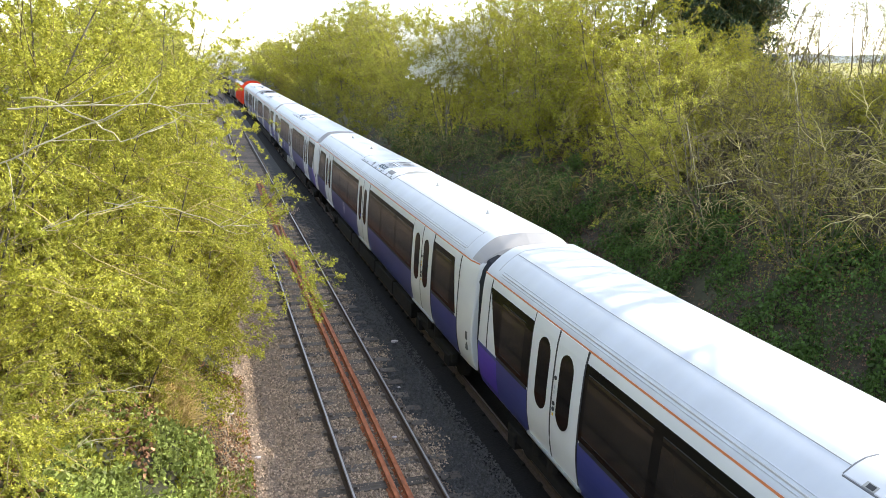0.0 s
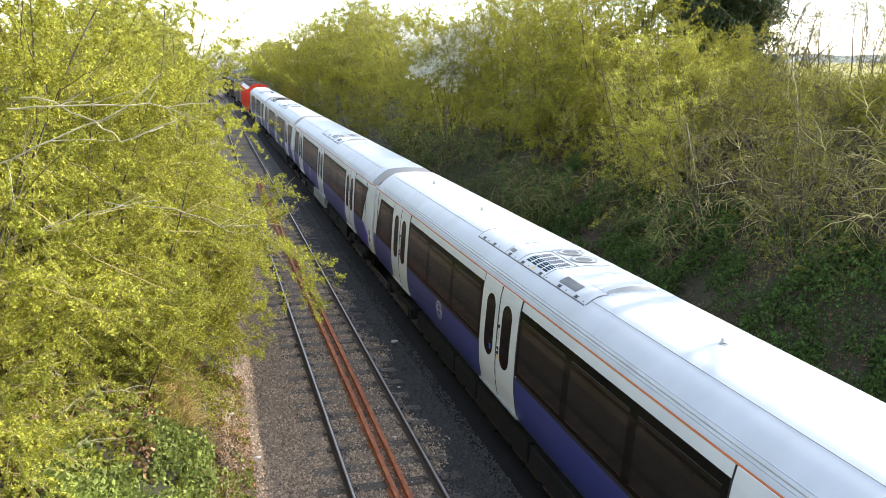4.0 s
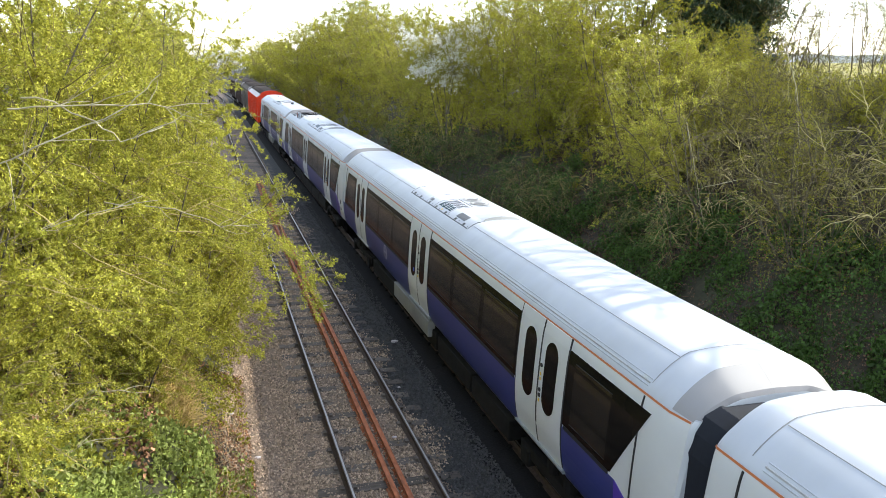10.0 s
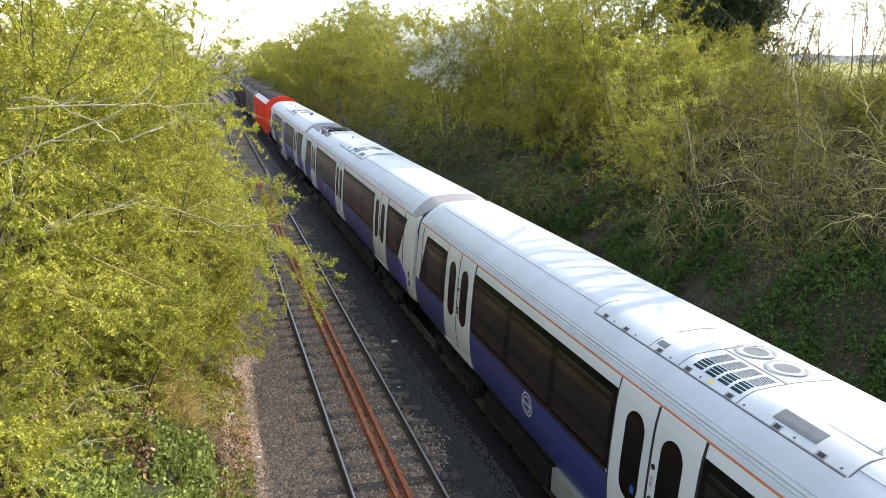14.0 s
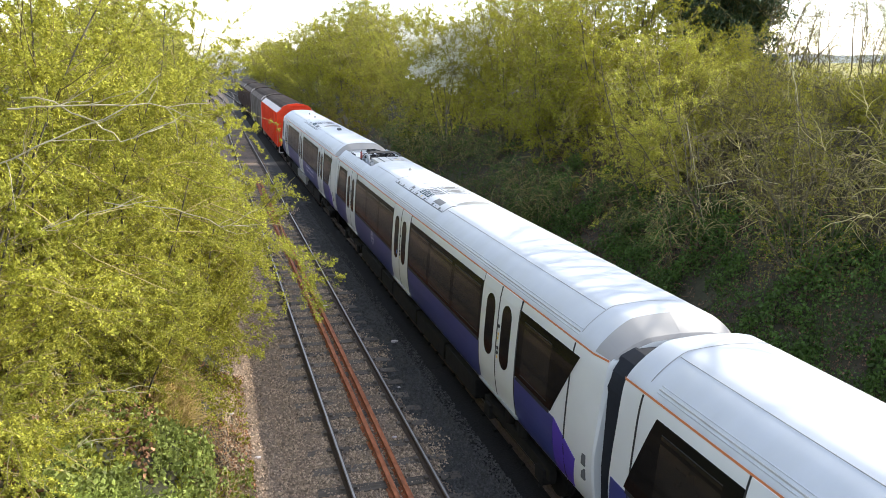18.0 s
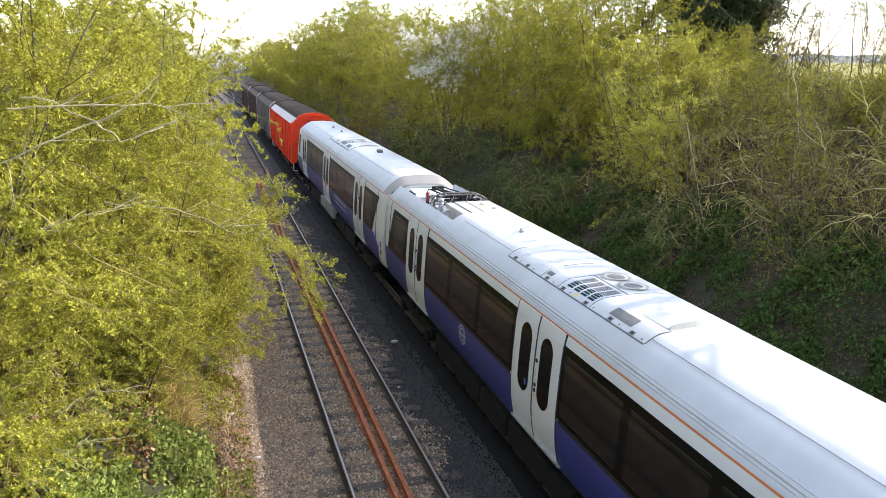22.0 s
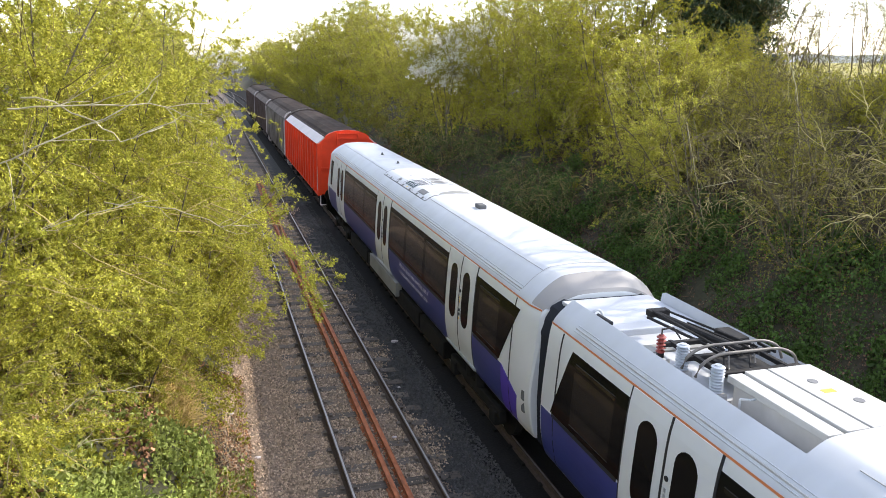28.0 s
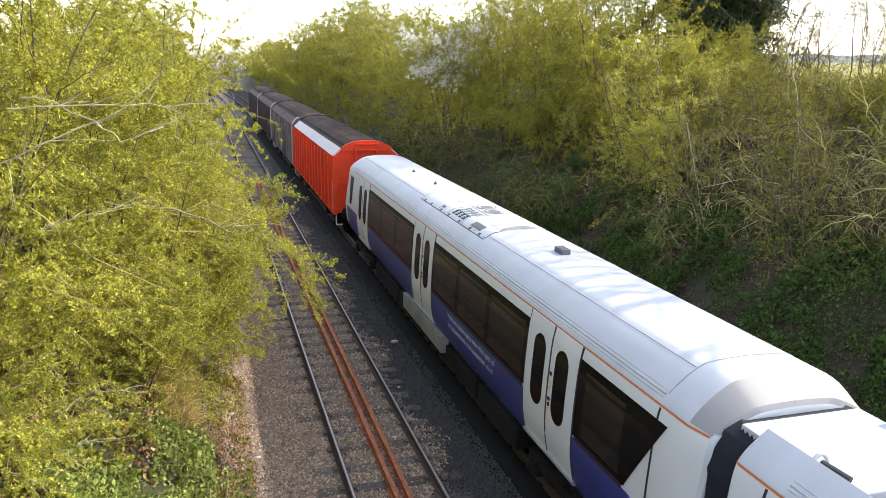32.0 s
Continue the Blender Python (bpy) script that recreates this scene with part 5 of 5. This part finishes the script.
roof_aerial(cabcar, -0.05, 15.7)
side_skirt(cabcar, 8.6, 12.2)
for row, text in enumerate(("Welcome aboard your new train, part of", "the Elizabeth line from December 2018")):
    lettering(cabcar, text, 8.05, 1.585 - 0.20 * row, 0.175)
cars.append(cabcar)


def wagon(name, red, label, side_m):
    """A long bogie van with sliding walls and a rounded roof; origin at its near end."""
    w = empty(name)
    tagged(w, label, "railway wagon", group="vans coupled to the train")
    L = 14.1
    prof = [(-1.33, 0.95), (-1.33, 3.25), (-0.98, 3.55), (-0.93, 3.55), (-0.80, 3.64), (-0.5, 3.75), (0, 3.79), (0.5, 3.75), (0.80, 3.64), (0.93, 3.55), (0.98, 3.55), (1.33, 3.25), (1.33, 0.95)]
    v, f = extrude_y([(x * 0.985, z - 0.01) for x, z in prof], 0.03, L - 0.03)
    mk("body", v, f, side_m, w, "corrugated wagon body")
    v, f = extrude_y([(-0.93, 3.52), (-0.93, 3.57), (-0.80, 3.68), (-0.5, 3.79), (0, 3.83), (0.5, 3.79), (0.80, 3.68), (0.93, 3.57), (0.93, 3.52)], 0.02, L - 0.02)
    mk("roof", v, f, M_WAGROOF, w, "dark grey rounded roof")
    # dark strip stands for the shadowed gap between eaves panel and roof
    for sx in (-1, 1):
        part("roof_rail", box((sx * 0.955 - 0.055, 0.1, 3.50), (sx * 0.955 + 0.055, L - 0.1, 3.585), 0.008), M_WAGROOF, w)
    for sx in (-1, 1):
        for a, b in ((0.12, L / 2 - 0.03), (L / 2 + 0.03, L - 0.12)):
            vv = [(sx * 1.36, a, 3.25), (sx * 1.36, b, 3.25), (sx * 1.02, b, 3.56), (sx * 1.02, a, 3.56), (sx * 1.30, a, 3.22), (sx * 1.30, b, 3.22), (sx * 0.98, b, 3.53), (sx * 0.98, a, 3.53)]
            ff = [(0, 1, 2, 3), (4, 7, 6, 5), (0, 4, 5, 1), (1, 5, 6, 2), (2, 6, 7, 3), (3, 7, 4, 0)]
            mk("roof_flap", vv, ff, M_PINKWHITE if red else M_WAGFLAP, w, "faded sloping eaves panel")
            d = mk("sliding_door", *rib_wall(sx, a, b), side_m, w, "ribbed sliding wall")
        bm = bmesh.new()
        add_box(bm, (sx * 1.30 - 0.05, 0.1, 0.86), (sx * 1.30 + 0.05, L - 0.1, 1.02), 0.01)
        part("sole_bar", bm, side_m, w)
    for y0, s in ((0.0, 1), (L, -1)):
        bm = bmesh.new()
        add_box(bm, (-1.36, min(y0, y0 + s * 0.1), 0.9), (-1.18, max(y0, y0 + s * 0.1), 3.28), 0.01)
        add_box(bm, (1.18, min(y0, y0 + s * 0.1), 0.9), (1.36, max(y0, y0 + s * 0.1), 3.28), 0.01)
        for x in (-0.42, 0.42):
            add_box(bm, (x - 0.06, min(y0, y0 - s * 0.08), 0.95), (x + 0.06, max(y0, y0 - s * 0.08), 3.5), 0.01)
        add_box(bm, (-1.2, min(y0, y0 - s * 0.05), 2.1), (1.2, max(y0, y0 - s * 0.05), 2.2), 0.01)
        part("end_frame", bm, side_m, w)
        v, f = extrude_y([(-1.02, 3.45), (-1.0, 3.60), (-0.82, 3.72), (-0.5, 3.83), (0, 3.88), (0.5, 3.83), (0.82, 3.72), (1.0, 3.60), (1.02, 3.45)], y0 - 0.05, y0 + 0.09)
        mk("end_arch", v, f, side_m if s > 0 else M_WAGROOF, w)
        bm = bmesh.new()
        add_box(bm, (-0.45, y0 - 0.06 if s > 0 else y0 + 0.05, 3.52), (0.45, y0 - 0.05 if s > 0 else y0 + 0.1, 3.70))
        part("end_recess", bm, side_m, w)
        if s > 0:
            for lo, hi in (((-0.5, 3.47), (0.5, 3.52)), ((-0.5, 3.70), (0.5, 3.745)), ((-0.5, 3.52), (-0.45, 3.70)), ((0.45, 3.52), (0.5, 3.70))):
                part("end_rib", box((lo[0], y0 - 0.15, lo[1]), (hi[0], y0 - 0.05, hi[1]), 0.005), side_m, w)
        for x in (-0.88, 0.88):
            bm = cyl((x, y0, 1.02), (x, y0 - s * 0.45, 1.02), 0.09, 12)
            add_cyl(bm, (x, y0 - s * 0.42, 1.02), (x, y0 - s * 0.47, 1.02), 0.23, 16)
            part("buffer", bm, M_DARK, w)
        bm = bmesh.new()
        add_pipe(bm, [(-1.24, y0 + s * 0.08, 1.0), (-1.24, y0 + s * 0.08, 0.45), (-0.98, y0 + s * 0.08, 0.45)], 0.03, 6)
        add_cyl(bm, (-1.34, y0 + s * 0.25, 1.1), (-1.34, y0 + s * 0.25, 2.2), 0.02, 6)
        part("step_iron", bm, M_PINKWHITE, w, "white painted shunter's step")
    if not red:
        bm = bmesh.new()
        for y in (0.0,):
            for k in range(7):
                a0, a1 = math.pi * k / 14, math.pi * (k + 1) / 14
                add_cyl(bm, (-0.95 - 0.42 * math.cos(a0) + 0.02, y + 0.2, 3.1 + 0.55 * math.sin(a0)), (-0.95 - 0.42 * math.cos(a1) + 0.02, y + 0.2, 3.1 + 0.55 * math.sin(a1)), 0.045, 6)
            add_cyl(bm, (-1.37, y + 0.2, 1.0), (-1.37, y + 0.2, 3.12), 0.045, 6)
        part("hose", bm, M_PINKWHITE, w, "pale hoop at the wagon end")
    for y in (2.3, L - 2.3):
        part("bogie_frame", bogie("bogie_frame", y), M_DARK, w)
        wheels(w, y)
    part("underframe", box((-0.9, 0.3, 0.6), (0.9, L - 0.3, 0.95), 0.03), M_DARK, w)
    return w


def rib_wall(sx, a, b):
    """Vertical ribs along a sliding wall."""
    n = 7
    v, f = [], []
    step = (b - a) / n
    ys = []
    for i in range(n):
        y = a + i * step
        ys += [(y, 0.0), (y + step * 0.60, 0.0), (y + step * 0.62, 0.11), (y + step * 0.90, 0.11), (y + step * 0.92, 0.0)]
    ys.append((b, 0.0))
    for y, o in ys:
        v += [(sx * (1.335 + o), y, 1.02), (sx * (1.335 + o), y, 3.2)]
    for i in range(len(ys) - 1):
        q = (2 * i, 2 * i + 2, 2 * i + 3, 2 * i + 1)
        f.append(q if sx > 0 else q[::-1])
    return v, f


van_red = wagon("bogie_van", True, "bright red ribbed bogie van coupled behind the cab", M_RED)
GREYVAN = "weathered grey-brown ribbed bogie van"
van_grey = wagon("bogie_van", False, GREYVAN + " with pale patches", M_WAGSIDE)
vans = [van_red, van_grey, wagon("bogie_van", False, GREYVAN, M_WAGBROWN), wagon("bogie_van", False, GREYVAN, M_WAGBROWN)]

# ---- what moves ----
NEAR_PANEL = 14.74 - PITCH       # the nearest carriage's panel line at the start
RUN = [(0, 0.0), (1, 3.37), (2, 6.57), (3, 9.65), (4, 12.64), (5, 15.57), (6, 18.44), (7, 21.28), (8, 24.08), (9, 26.86), (10, 29.6), (11, 32.31), (12, 34.99),
       (13, 37.64), (14, 40.24), (15, 42.81), (16, 45.32), (17, 47.79), (18, 50.21), (19, 52.57), (20, 54.88), (21, 57.12), (22, 59.3), (23, 61.4), (24, 63.43),
       (25, 65.36), (26, 67.19), (27, 68.9), (28, 70.47), (29, 71.89), (30, 73.13), (31, 74.15), (32, 74.93)]


def on_line(y0, length):
    """Pose of a vehicle whose near end is at y0, with its bogies on the curving line."""
    a, b = y0 + 2.3, y0 + length - 2.3
    xa, xb = bend(a), bend(b)
    turn = math.atan2(-(xb - xa), b - a)
    return pose(TRACK_R + xa + 2.3 * math.sin(turn), y0, 0, 0, 0, math.degrees(turn))


def motions():
    for i, car in enumerate(cars):
        walk(car, [(t, on_line(NEAR_PANEL + PITCH * i - s, 20.6)) for t, s in RUN])
    for i, van in enumerate(vans):
        walk(van, [(t, on_line(NEAR_PANEL + PITCH * 4 + 23.3 + 14.75 * i - s, 14.1)) for t, s in RUN])
    ts, ss = [r[0] for r in RUN], [r[1] for r in RUN]
    steps = [i * 4 / 30 for i in range(241)]
    turns = [(t, math.degrees(np.interp(t, ts, ss) / 0.42)) for t in steps]
    for w in WHEELS:
        y = w.location.y
        walk(w, [(t, pose(0, y, 0.42, a % 360)) for t, a in turns])


motions()
